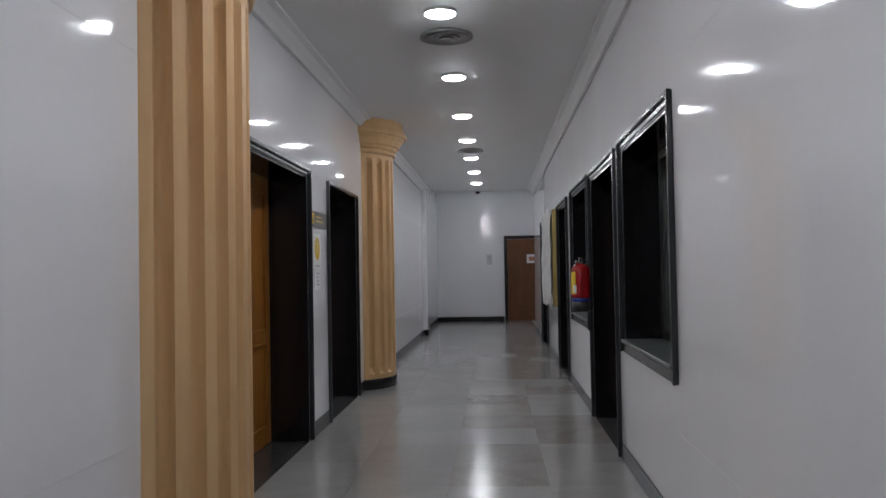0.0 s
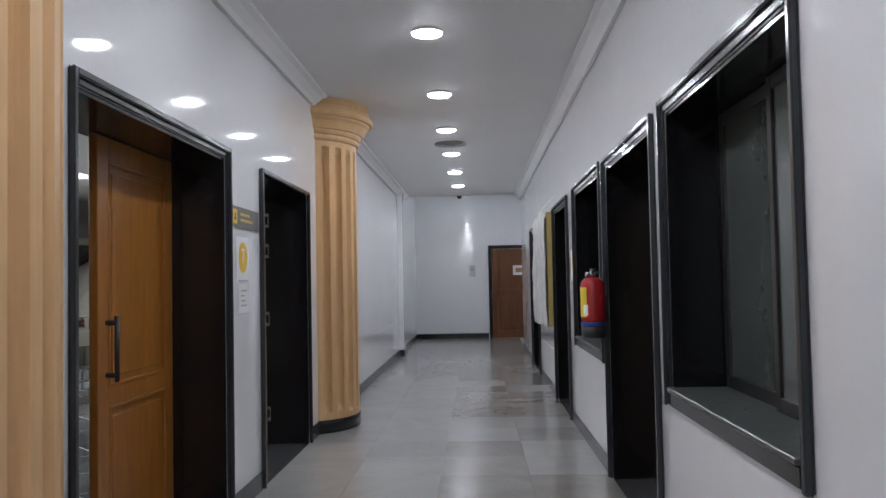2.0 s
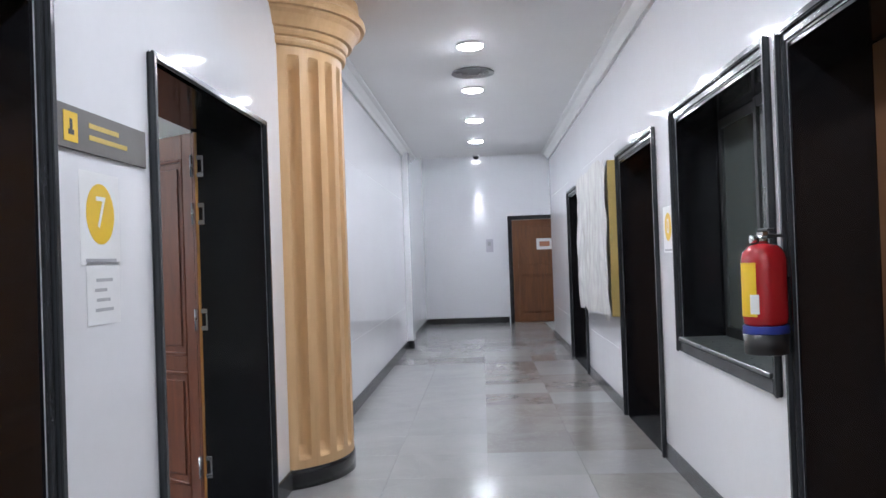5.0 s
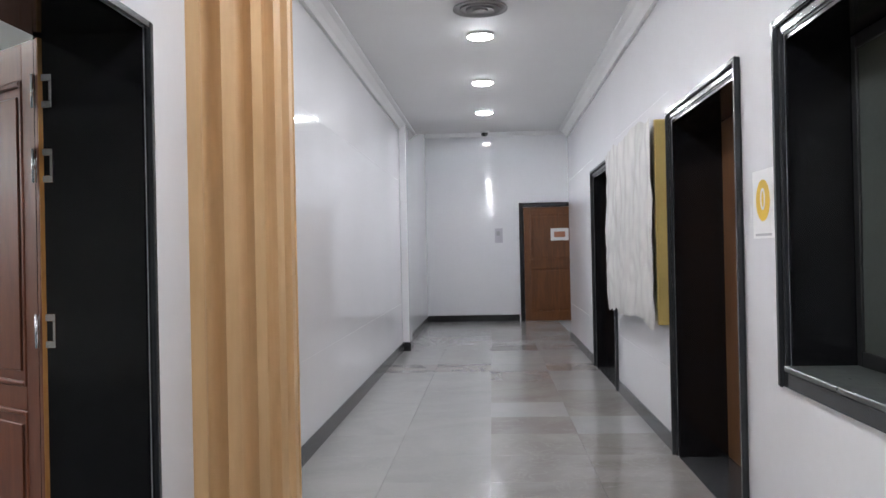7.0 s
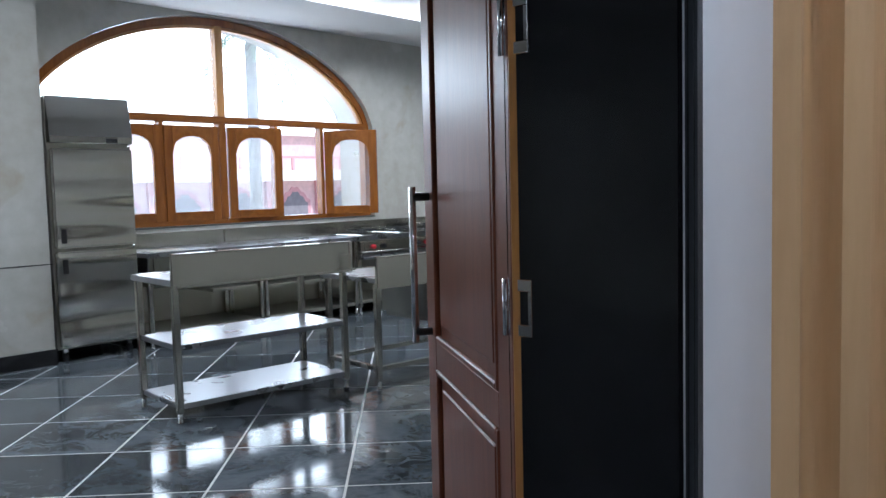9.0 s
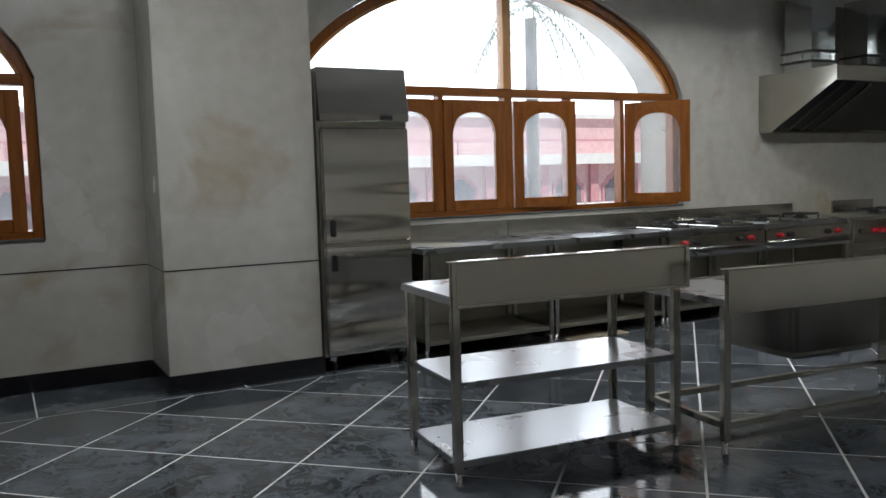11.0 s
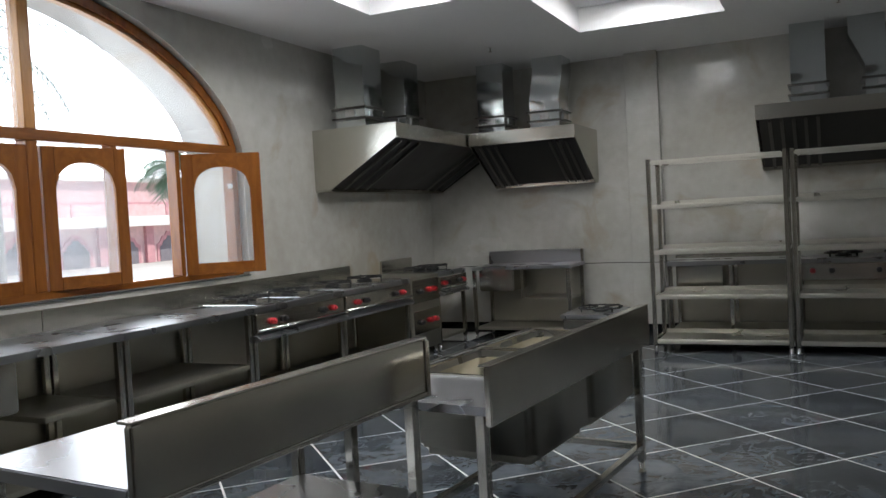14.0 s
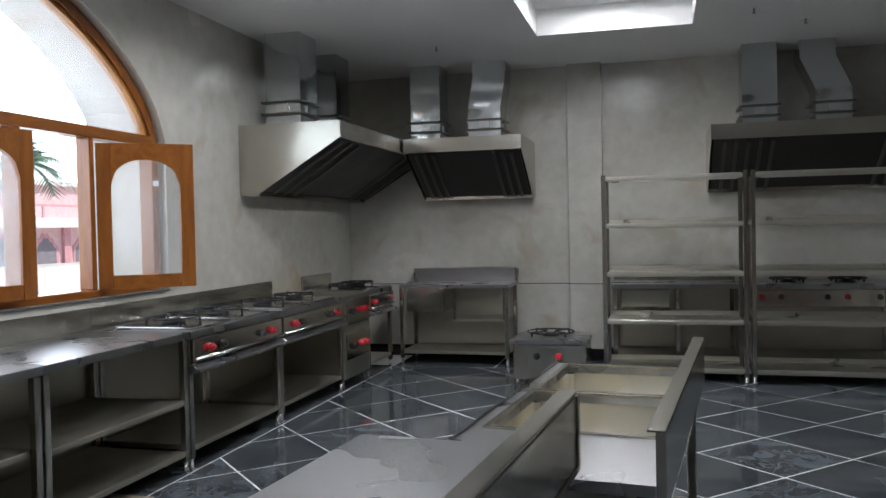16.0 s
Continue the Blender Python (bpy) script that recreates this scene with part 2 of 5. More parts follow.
def metal_sheet(name, colour, rough, wave=1.0, stretch=(1, 1, 1), patch=0.08):
    """Sheet steel: fine brushing in the gloss, a slight warp of the sheet, faint smears."""
    m, nt, p = nodes_of(name)
    N, L = nt.nodes.new, nt.links.new
    tc = N("ShaderNodeTexCoord")
    smear, warp = N("ShaderNodeTexNoise"), N("ShaderNodeTexNoise")
    for n, s, d in ((smear, 4.0, 2), (warp, 1.3, 0)):
        n.inputs["Scale"].default_value, n.inputs["Detail"].default_value = s, d
    mp = N("ShaderNodeMapping")
    mp.inputs["Scale"].default_value = stretch
    L(tc.outputs["Object"], mp.inputs[0])
    L(tc.outputs["Object"], smear.inputs["Vector"])
    L(mp.outputs[0], warp.inputs["Vector"])
    rr = N("ShaderNodeMapRange")
    rr.inputs[1].default_value, rr.inputs[2].default_value, rr.inputs[3].default_value, rr.inputs[4].default_value = 0.1, 0.9, rough * (1 - patch * 2), rough * (1 + patch * 2)
    L(smear.outputs[0], rr.inputs[0])
    L(rr.outputs[0], p.inputs["Roughness"])
    mix = N("ShaderNodeMix")
    mix.data_type = "RGBA"
    mix.inputs[6].default_value, mix.inputs[7].default_value = (*[c * 0.97 for c in colour], 1), (*colour, 1)
    L(smear.outputs[0], mix.inputs[0])
    L(mix.outputs[2], p.inputs["Base Color"])
    p.inputs["Metallic"].default_value = 1.0
    bp = N("ShaderNodeBump")
    bp.inputs["Strength"].default_value, bp.inputs["Distance"].default_value = 0.5, 0.006 * wave
    L(warp.outputs[0], bp.inputs["Height"])
    L(bp.outputs[0], p.inputs["Normal"])
    return m


# ---- materials ----
WALL = surface("polished_white_stone", (0.80, 0.80, 0.82), 0.05, vary=0.025, scale=0.8, fine=20, bump=0.001, rough_vary=0.4)
KWALL = surface("kitchen_wall_stone", (0.53, 0.53, 0.50), 0.20, vary=0.08, scale=0.7, fine=9, bump=0.006, second=(0.37, 0.355, 0.31), rough_vary=0.5)
# sparse brown water stains on the kitchen stone
_nt = KWALL.node_tree
_p = _nt.nodes["Principled BSDF"]
_old = _p.inputs["Base Color"].links[0].from_socket
_tc, _ns, _mr, _mx = (_nt.nodes.new(k) for k in ("ShaderNodeTexCoord", "ShaderNodeTexNoise", "ShaderNodeMapRange", "ShaderNodeMix"))
_mx.data_type = "RGBA"
_ns.inputs["Scale"].default_value, _ns.inputs["Detail"].default_value, _ns.inputs["Distortion"].default_value = 1.9, 6, 0.8
_mr.inputs[1].default_value, _mr.inputs[2].default_value, _mr.inputs[3].default_value, _mr.inputs[4].default_value = 0.57, 0.72, 0.0, 0.6
_mx.inputs[7].default_value = (0.33, 0.265, 0.165, 1)
_nt.links.new(_tc.outputs["Object"], _ns.inputs["Vector"])
_nt.links.new(_ns.outputs[0], _mr.inputs[0])
_nt.links.new(_mr.outputs[0], _mx.inputs[0])
_nt.links.new(_old, _mx.inputs[6])
_nt.links.new(_mx.outputs[2], _p.inputs["Base Color"])
CEIL = surface("ceiling_paint", (0.78, 0.78, 0.78), 0.7, vary=0.02, scale=1.5, fine=80, bump=0.02)
BLACK = surface("black_granite", (0.012, 0.012, 0.014), 0.12, vary=0.25, scale=20, fine=180, bump=0.003)
TRIM = surface("dark_granite_moulding", (0.034, 0.037, 0.041), 0.19, vary=0.05, scale=6, fine=60, bump=0)
SILL = surface("grey_granite_sill", (0.085, 0.095, 0.09), 0.3, vary=0.1, scale=20, fine=150)
BASE = surface("dark_skirting_stone", (0.06, 0.062, 0.066), 0.2, vary=0.2, scale=15, fine=120)
COLUMN = wood("cream_stone_column", (0.66, 0.432, 0.22), (0.55, 0.335, 0.152), 0.5, "z", 5.0)
FLOORA = veined("grey_marble_tile", (0.295, 0.29, 0.285), (0.33, 0.325, 0.315), (0.335, 0.33, 0.32), 0.15, 1.2, 0.035, 0.025)
FLOORB = veined("brown_marble_tile", (0.22, 0.205, 0.185), (0.295, 0.28, 0.26), (0.285, 0.272, 0.255), 0.15, 1.3, 0.07, 0.02)
KTILE = veined("dark_marble_tile", (0.020, 0.025, 0.031), (0.115, 0.13, 0.145), (0.12, 0.137, 0.155), 0.08, 2.4, 0.25, 0.07)
GROUT = surface("white_grout", (0.74, 0.74, 0.72), 0.8, vary=0.1, scale=8, fine=90)
GREYJOINT = surface("grey_joint", (0.27, 0.265, 0.26), 0.6, vary=0.1)
SEAM = surface("black_seam", (0.012, 0.012, 0.012), 0.5)
PALESEAM = surface("pale_seam", (0.66, 0.66, 0.67), 0.5)
TEAK = wood("varnished_teak", (0.26, 0.09, 0.015), (0.165, 0.052, 0.009), 0.25)
GOLDTEAK = wood("golden_teak_door", (0.37, 0.15, 0.024), (0.25, 0.09, 0.013), 0.28)
TEAKH = wood("varnished_teak_rail", (0.26, 0.09, 0.015), (0.165, 0.052, 0.009), 0.25, "y")
MAHOG = wood("red_brown_varnished_wood", (0.21, 0.062, 0.026), (0.13, 0.036, 0.016), 0.34)
DARKTEAK = wood("dark_teak_door", (0.16, 0.058, 0.014), (0.095, 0.032, 0.008), 0.3)
BROWN = wood("brown_door_veneer", (0.165, 0.078, 0.034), (0.12, 0.054, 0.024), 0.4)
EDGEWOOD = wood("orange_wood_edge", (0.50, 0.24, 0.06), (0.33, 0.14, 0.03), 0.3)
STEEL = metal_sheet("brushed_steel", (0.52, 0.50, 0.445), 0.19, wave=1.6, patch=0.15)
STEELTOP = metal_sheet("worn_steel_top", (0.40, 0.405, 0.42), 0.28, wave=1.0, patch=0.05)
FRIDGE = metal_sheet("polished_door_steel", (0.62, 0.60, 0.56), 0.12, wave=9.0, stretch=(0.5, 0.45, 3.4), patch=0.2)
STEELDK = metal_sheet("dull_steel", (0.46, 0.44, 0.375), 0.42, patch=0.2)
LIP = metal_sheet("bright_folded_edge", (0.60, 0.585, 0.52), 0.34, wave=3.0, patch=0.25)
GALV = metal_sheet("galvanised_sheet", (0.58, 0.61, 0.61), 0.14, wave=5.0, stretch=(3, 3, 4.5), patch=0.3)
BAFFLE = metal_sheet("dark_baffle_steel", (0.16, 0.155, 0.14), 0.4)
SINKIN = metal_sheet("sink_bowl_steel", (0.62, 0.58, 0.48), 0.42)
IRON = surface("cast_iron", (0.018, 0.018, 0.018), 0.55, 0.3, 0.2, 20, 120, 0.1)
REDK = surface("red_plastic", (0.55, 0.02, 0.03), 0.35, vary=0.05)
BLACKP = surface("black_plastic", (0.015, 0.015, 0.016), 0.4, vary=0.1)
REDPAINT = surface("red_paint", (0.42, 0.012, 0.018), 0.25, vary=0.06, coat=0.4)
YELLOW = surface("yellow_label", (0.80, 0.52, 0.02), 0.45, vary=0.04)
PAPER = surface("white_paper", (0.80, 0.80, 0.80), 0.6, vary=0.03)
PRINT = surface("grey_print", (0.45, 0.45, 0.47), 0.7)
BLUE = surface("blue_band", (0.03, 0.05, 0.30), 0.4)
SIGN = surface("brown_sign_plate", (0.12, 0.11, 0.10), 0.4, vary=0.08)
GOLD = surface("gold_lettering", (0.62, 0.45, 0.08), 0.4)
CHROME = surface("chrome", (0.75, 0.75, 0.75), 0.12, 1.0, 0.05)
FILM = surface("wrapping_film", (0.66, 0.645, 0.61), 0.22, vary=0.03, scale=1.5, fine=9, bump=0.05)
DARKGLASS = surface("dark_window_glass", (0.08, 0.093, 0.085), 0.08, vary=0.1, bump=0)
# near-black colour puts the darkness of the unlit rooms into their surfaces
DARKROOM = surface("unlit_room_shade", (0.05, 0.05, 0.05), 0.8)
GLASS = clear_glass("window_glass")
LAMPGLOW = glow("lamp_glow", (0.95, 0.96, 1.0), LAMP_STRENGTH)
COVEGLOW = glow("cove_glow", (1.0, 0.98, 0.95), COVE_STRENGTH)
WHITEP = surface("white_plastic", (0.78, 0.78, 0.77), 0.4, vary=0.03)
VENT = surface("grey_vent", (0.45, 0.45, 0.45), 0.5, vary=0.05)
PINK = surface("pink_plaster", (0.74, 0.50, 0.50), 0.8, vary=0.1)
PINKDK = surface("red_pink_plaster", (0.62, 0.32, 0.34), 0.8, vary=0.1)
SKYGLOW = glow("bright_hazy_sky", (0.90, 0.96, 1.0), 3.4)
WHITEPL = surface("white_plaster", (0.78, 0.77, 0.74), 0.8, vary=0.05)
SOIL = surface("courtyard_paving", (0.42, 0.40, 0.37), 0.8, vary=0.12, scale=0.6, fine=8)
LEAF = surface("palm_leaf", (0.12, 0.22, 0.13), 0.45, vary=0.2)
BARK = surface("palm_bark", (0.34, 0.32, 0.29), 0.8, vary=0.25, scale=6, bump=0.3)
# grey that carries the shade inside the courtyard arches as plain colour
ARCHSHADE = surface("painted_arch_shade", (0.24, 0.22, 0.24), 0.9)

# ---- corridor: walls, floor, ceiling ----
CZ, RX, WT = 2.97, 2.285, 0.38      # ceiling, east wall face, wall thickness
KX, KY, KZ = -6.40, 17.15, 2.98     # kitchen window wall, far wall, ceiling


def wall_along_y(name, x0, x1, y0, y1, z1, openings, material, label):
    """A wall with rectangular openings (y0, y1, z0, z1) cut through."""
    bm, y = bmesh.new(), y0
    for a, b, c, d in sorted(openings):
        box(bm, x0, x1, y, a, 0, z1)
        if c > 0:
            box(bm, x0, x1, a, b, 0, c)
        box(bm, x0, x1, a, b, d, z1)
        y = b
    box(bm, x0, x1, y, y1, 0, z1)
    return structure(name, bm, material, label, "wall")


L_OPEN = [(4.59, 6.33, 0, 2.04), (7.085, 8.585, 0, 2.065)]
wall_w = wall_along_y("wall_west", -0.18, 0.0, -4.0, 20.84, CZ + 0.45, L_OPEN, WALL, "polished white stone wall of the corridor")
wall_k = wall_along_y("wall_kitchen_east", -WT, -0.184, 2.6, KY, KZ + 0.4, L_OPEN, KWALL, "grey stone kitchen wall with two doorways")
R_WIN = [(4.0, 5.5, 0.805, 2.06), (7.495, 8.99, 0.805, 2.06)]
R_DOOR = [(5.80, 7.255, 0, 2.05), (9.60, 10.935, 0, 2.05), (13.34, 14.84, 0, 2.05)]
wall_e = wall_along_y("wall_east", RX, RX + WT, -4.0, 17.72, CZ + 0.45, R_WIN + R_DOOR, WALL, "polished white stone wall with doors and windows")
structure("wall_south", boxes((-0.2, RX + WT, -4.15, -4.0, 0, CZ + 0.3)), WALL, "white end wall of the corridor", "wall")
structure("wall_north", boxes((-0.6, 5.0, 20.84, 21.0, 0, 3.6)), WALL, "white polished end wall with a wooden door", "wall")
structure("wall_hall_east", boxes((4.9, 5.0, 17.72, 20.84, 0, 3.6), (RX + WT, 4.9, 17.72, 17.84, 0, 3.6)), WALL, "white wall of the end hall", "wall")
# unseen rooms to the east, their darkness put into the colour
structure("wall_rooms_east", boxes((4.2, 4.3, -4, 17.7, 0, 3.0)), DARKROOM, "near-black wall, coloured for the dark of the unlit rooms", "wall")
structure("ceiling_rooms", boxes((RX + WT, 4.2, -4, 17.7, 2.9, 3.0)), DARKROOM, "near-black ceiling, coloured for the dark of the unlit rooms", "ceiling")
structure("pilaster", bevelled(boxes((0.002, 0.09, 16.5, 16.9, 0, CZ)), 0.004), WALL, "white stone pilaster on the corridor wall", "pilaster")
structure("ceiling_corridor", boxes((0, RX, -4, 17.65, CZ, CZ + 0.25)), CEIL, "white painted corridor ceiling", "ceiling")
for x in (-0.3, 1.1, 3.4):
    t = thing("ceiling_lamp", "round white ceiling downlight, switched on", "lamp", "corridor downlights", pose(x, 19.25, 3.45))
    part("rim", lathe(bmesh.new(), (0, 0, 0), [(0.101, -0.0235), (0.105, -0.018), (0.106, -0.001)], 32), WHITEP, t)
    part("diffuser", lathe(bmesh.new(), (0, 0, 0), [(0.03, -0.040), (0.065, -0.037), (0.088, -0.031), (0.099, -0.0245)], 32), LAMPGLOW, t, "glowing opal diffuser")
structure("ceiling_hall", boxes((-0.6, 5, 17.65, 20.84, 3.45, 3.6)), CEIL, "white painted ceiling of the end hall", "ceiling")
# plaster cornice in two steps along both sides
for nm, sx, x in (("cornice_west", 1, 0.0), ("cornice_east", -1, RX)):
    bm = bmesh.new()
    prism(bm, [(x + sx * a, CZ - b) for a, b in ((0.002, 0), (0.13, 0), (0.13, 0.015), (0.09, 0.03), (0.05, 0.07), (0.03, 0.10), (0.002, 0.10))], "y", -4, 17.6)
    structure(nm, bm, CEIL, "white plaster cornice below the ceiling", "cornice")
structure("cornice_north", boxes((-0.5, 4.9, 20.76, 20.838, 3.34, 3.45)), CEIL, "white plaster cornice", "cornice")


def baseboards(name, x0, x1, spans, h, material):
    bm = bmesh.new()
    for a, b in spans:
        box(bm, x0, x1, a, b, 0.001, h)
    return structure(name, bevelled(bm, 0.003), material, "dark grey stone skirting", "skirting")


baseboards("baseboard_west", 0.001, 0.014, ((-4, 3.305), (4.295, 4.525), (6.395, 7.045), (8.608, 8.985), (9.975, 16.498), (16.902, 20.8)), 0.12, BASE)
baseboards("baseboard_pilaster", 0.091, 0.104, ((16.488, 16.912),), 0.12, BLACK)
structure("baseboard_pilaster_end", boxes((0.015, 0.104, 16.486, 16.4975, 0.001, 0.12)), BLACK, "black stone skirting", "skirting")
baseboards("baseboard_east", RX - 0.014, RX - 0.001, ((-4, 5.73), (7.325, 9.53), (11.005, 13.27), (14.91, 17.72)), 0.11, BASE)
structure("baseboard_north", boxes((-0.3, 1.66, 20.824, 20.839, 0.001, 0.12), (2.62, 4.8, 20.824, 20.839, 0.001, 0.12)), BLACK, "black stone skirting", "skirting")
# thin joints of the wall slabs
bm = bmesh.new()
for z in (0.51, 2.24):
    for a, b in ((-4, 3.92), (11.0, 13.26), (14.85, 17.7)):
        box(bm, RX - 0.0012, RX + 0.002, a, b, z, z + 0.002)
for z in (0.62, 2.2):
    for a, b in ((-4, 3.3), (9.95, 16.48)):
        box(bm, -0.002, 0.0012, a, b, z, z + 0.002)
structure("wall_joints", bm, PALESEAM, "fine joints between white wall slabs", "joint")
structure("floor_corridor", boxes((-0.02, 5.0, -4.1, 20.9, -0.2, -0.006)), GREYJOINT, "joint bed of the corridor floor", "floor")
structure("floor_rooms", boxes((RX + 0.05, 4.3, -4, 17.7, -0.19, -0.004)), DARKROOM, "near-black floor, coloured for the dark of the unlit rooms", "floor")

# ---- frames of doors and windows in the corridor ----


def stone_frame(name, sx, xf, y0, y1, z0, z1, wide, sill, label, category):
    """A black granite surround: moulded face frame round the opening and a deep lining. sx: the way to the corridor."""
    t = thing(name, label, category)
    t["kind"] = "structure"

    def bx(d0, d1, a, b, c, d):
        x = sorted((xf + sx * d0, xf + sx * d1))
        return (x[0], x[1], a, b, c, d)
    w = wide
    zb = z0 - w if sill else 0.001
    for nm, a, b in (("frame_upright", y0 - w, y0), ("frame_upright", y1, y1 + w)):
        p = part(nm, bevelled(boxes(bx(0.001, 0.014, a, b, zb, z1 + w)), 0.006, 2), TRIM, t)
        out = (a, a + 0.03) if a < y0 else (b - 0.03, b)
        part("moulding", bevelled(boxes(bx(0.014, 0.03, out[0], out[1], zb, z1 + w)), 0.005, 2), TRIM, p)
    p = part("frame_head", bevelled(boxes(bx(0.001, 0.014, y0 + 0.0005, y1 - 0.0005, z1, z1 + w)), 0.006, 2), TRIM, t)
    part("moulding", bevelled(boxes(bx(0.014, 0.03, y0 - w + 0.03, y1 + w - 0.03, z1 + w - 0.03, z1 + w)), 0.005, 2), TRIM, p)
    if sill:
        part("frame_foot", bevelled(boxes(bx(0.001, 0.016, y0 + 0.0005, y1 - 0.0005, zb, z0 - 0.002)), 0.006, 2), TRIM, t)
        part("sill", bevelled(boxes(bx(-WT + 0.01, 0.03, y0 + 0.001, y1 - 0.001, z0 - 0.001, z0 + 0.02)), 0.004), SILL, t, "grey granite sill")
    zs = z0 + 0.02 if sill else 0.003
    part("lining", boxes(bx(-WT + 0.002, 0.0, y0, y0 + 0.018, zs, z1)), BLACK, t)
    part("lining", boxes(bx(-WT + 0.002, 0.0, y1 - 0.018, y1, zs, z1)), BLACK, t)
    part("lining", boxes(bx(-WT + 0.002, 0.0, y0 + 0.018, y1 - 0.018, z1 - 0.018, z1)), BLACK, t)
    if not sill:
        part("threshold", boxes(bx(-WT + 0.002, 0.0, y0 + 0.018, y1 - 0.018, -0.02, 0.003)), BASE, t)
    return t


stone_frame("door_1", 1, 0.0, 4.59, 6.33, 0, 2.04, 0.06, False, "black granite doorway with one wooden leaf shut", "doorway")
stone_frame("door_2", 1, 0.0, 7.085, 8.585, 0, 2.065, 0.02, False, "black granite doorway into the kitchen", "doorway")
for k, (a, b, c, d) in enumerate(R_DOOR):
    stone_frame(f"door_{k + 3}", -1, RX, a, b, c, d, 0.065, False, "black polished granite doorway in the white wall", "doorway")
for k, (a, b, c, d) in enumerate(R_WIN):
    w = stone_frame(f"window_{k + 1}", -1, RX, a, b, c, d, 0.068, True, "black granite window surround with dark glass", "window")
    x0 = RX + 0.20
    mid = (a + b) / 2
    for ya, yb in ((a + 0.02, mid + 0.03), (mid - 0.03, b - 0.02)):
        off = 0.0 if ya < mid - 0.1 else 0.03
        bm = boxes((x0 + off, x0 + off + 0.028, ya, ya + 0.045, c + 0.02, d - 0.02), (x0 + off, x0 + off + 0.028, yb - 0.045, yb, c + 0.02, d - 0.02),
                   (x0 + off, x0 + off + 0.028, ya + 0.045, yb - 0.045, c + 0.02, c + 0.075), (x0 + off, x0 + off + 0.028, ya + 0.045, yb - 0.045, d - 0.07, d - 0.02))
        s = part("sash", bevelled(bm, 0.003), BLACKP, w, "black aluminium sliding sash")
        part("pane", boxes((x0 + off + 0.01, x0 + off + 0.016, ya + 0.045, yb - 0.045, c + 0.075, d - 0.07)), DARKGLASS, s)


def panelled_leaf(name, width, height, mat, label, parent_matrix, panels, handle=None, category="door", edge=None, hmat=None):
    """A wooden leaf in its own frame: x along its width from the hinge, y its thickness, z up."""
    t = thing(name, label, category, m=parent_matrix)
    th = 0.042
    st = 0.11
    part("stile", bevelled(boxes((0.0, st, 0, th, 0, height)), 0.003), mat, t)
    part("stile", bevelled(boxes((width - st, width, 0, th, 0, height)), 0.003), mat, t)
    rails = [(0, panels[0][0])] + [(panels[i][1], panels[i + 1][0]) for i in range(len(panels) - 1)] + [(panels[-1][1], height)]
    for a, b in rails:
        part("rail", bevelled(boxes((st, width - st, 0.0005, th - 0.0005, a, b)), 0.003), mat, t)
    for a, b in panels:
        p = part("panel", boxes((st, width - st, 0.012, th - 0.012, a, b)), mat, t)
        bm = bmesh.new()
        for y0, y1 in ((0.004, 0.0125), (th - 0.0125, th - 0.004)):
            box(bm, st + 0.05, width - st - 0.05, y0, y1, a + 0.05, b - 0.05)
        part("raised_field", bevelled(bm, 0.012), mat, p)
        bm = bmesh.new()
        for y0, y1 in ((-0.004, 0.013), (th - 0.013, th + 0.004)):
            box(bm, st, st + 0.018, y0, y1, a, b)
            box(bm, width - st - 0.018, width - st, y0, y1, a, b)
            box(bm, st + 0.018, width - st - 0.018, y0, y1, a, a + 0.018)
            box(bm, st + 0.018, width - st - 0.018, y0, y1, b - 0.018, b)
        part("bead", bevelled(bm, 0.004), mat, p)
    if edge:
        part("hinge_edge", boxes((-0.003, 0.0, 0.001, th - 0.001, 0, height)), edge, t, "pale orange wood edge")
    if handle:
        hx, hz, hl, side = handle
        y = -0.05 if side < 0 else th + 0.05
        yy = 0 if side < 0 else th
        bm = tube(bmesh.new(), (hx, y, hz - hl / 2), (hx, y, hz + hl / 2), 0.011)
        h = part("handle", bm, hmat or CHROME, t, "long dark pull handle" if hmat else "long steel pull handle")
        for dz in (-hl / 2 + 0.03, hl / 2 - 0.03):
            part("bracket", tube(bmesh.new(), (hx, yy, hz + dz), (hx, y, hz + dz), 0.012), BLACKP, h)
    return t


PAN = [(0.13, 0.745), (0.83, 1.90)]
panelled_leaf("door_leaf", 0.915, 2.012, GOLDTEAK, "shut teak door leaf with two raised panels", pose(-0.335, 6.308, 0.006, rz=-90), [(0.13, 0.765), (0.85, 1.90)], (0.83, 1.03, 0.30, 1), hmat=BLACKP)
leaf2 = panelled_leaf("door_leaf", 0.86, 2.03, MAHOG, "open red-brown varnished wooden door leaf", pose(-0.335, 8.590, 0.006, rz=145.8), PAN, (0.80, 1.05, 0.46, 1), edge=EDGEWOOD)
panelled_leaf("door_leaf", 0.86, 1.97, MAHOG, "open dark wooden leaf inside the kitchen", pose(-0.40, 4.60, 0.006, rz=205), PAN, (0.8, 1.05, 0.4, 1))


def flush_leaf(y, width, hx, hz, hl, label):
    """A flush veneered leaf with a flat pull bar on two pegs, set back in a black surround. hx: from the hinge."""
    t = thing("door_leaf", label, "door", m=pose(RX + 0.29, y, 0.006, rz=-90))
    part("slab", bevelled(boxes((0, width, 0, 0.042, 0, 2.02)), 0.003), BROWN, t)
    h = part("handle", bevelled(boxes((hx - 0.013, hx + 0.013, -0.062, -0.050, hz - hl / 2, hz + hl / 2)), 0.003, 2), LIP, t, "flat steel pull bar")
    for dz in (-hl / 2 + 0.05, hl / 2 - 0.05):
        part("peg", tube(bmesh.new(), (hx, 0, hz + dz), (hx, -0.05, hz + dz), 0.006), BLACKP, h)


flush_leaf(7.235, 1.41, 0.70, 1.07, 0.30, "shut flush brown veneered door in a black surround")
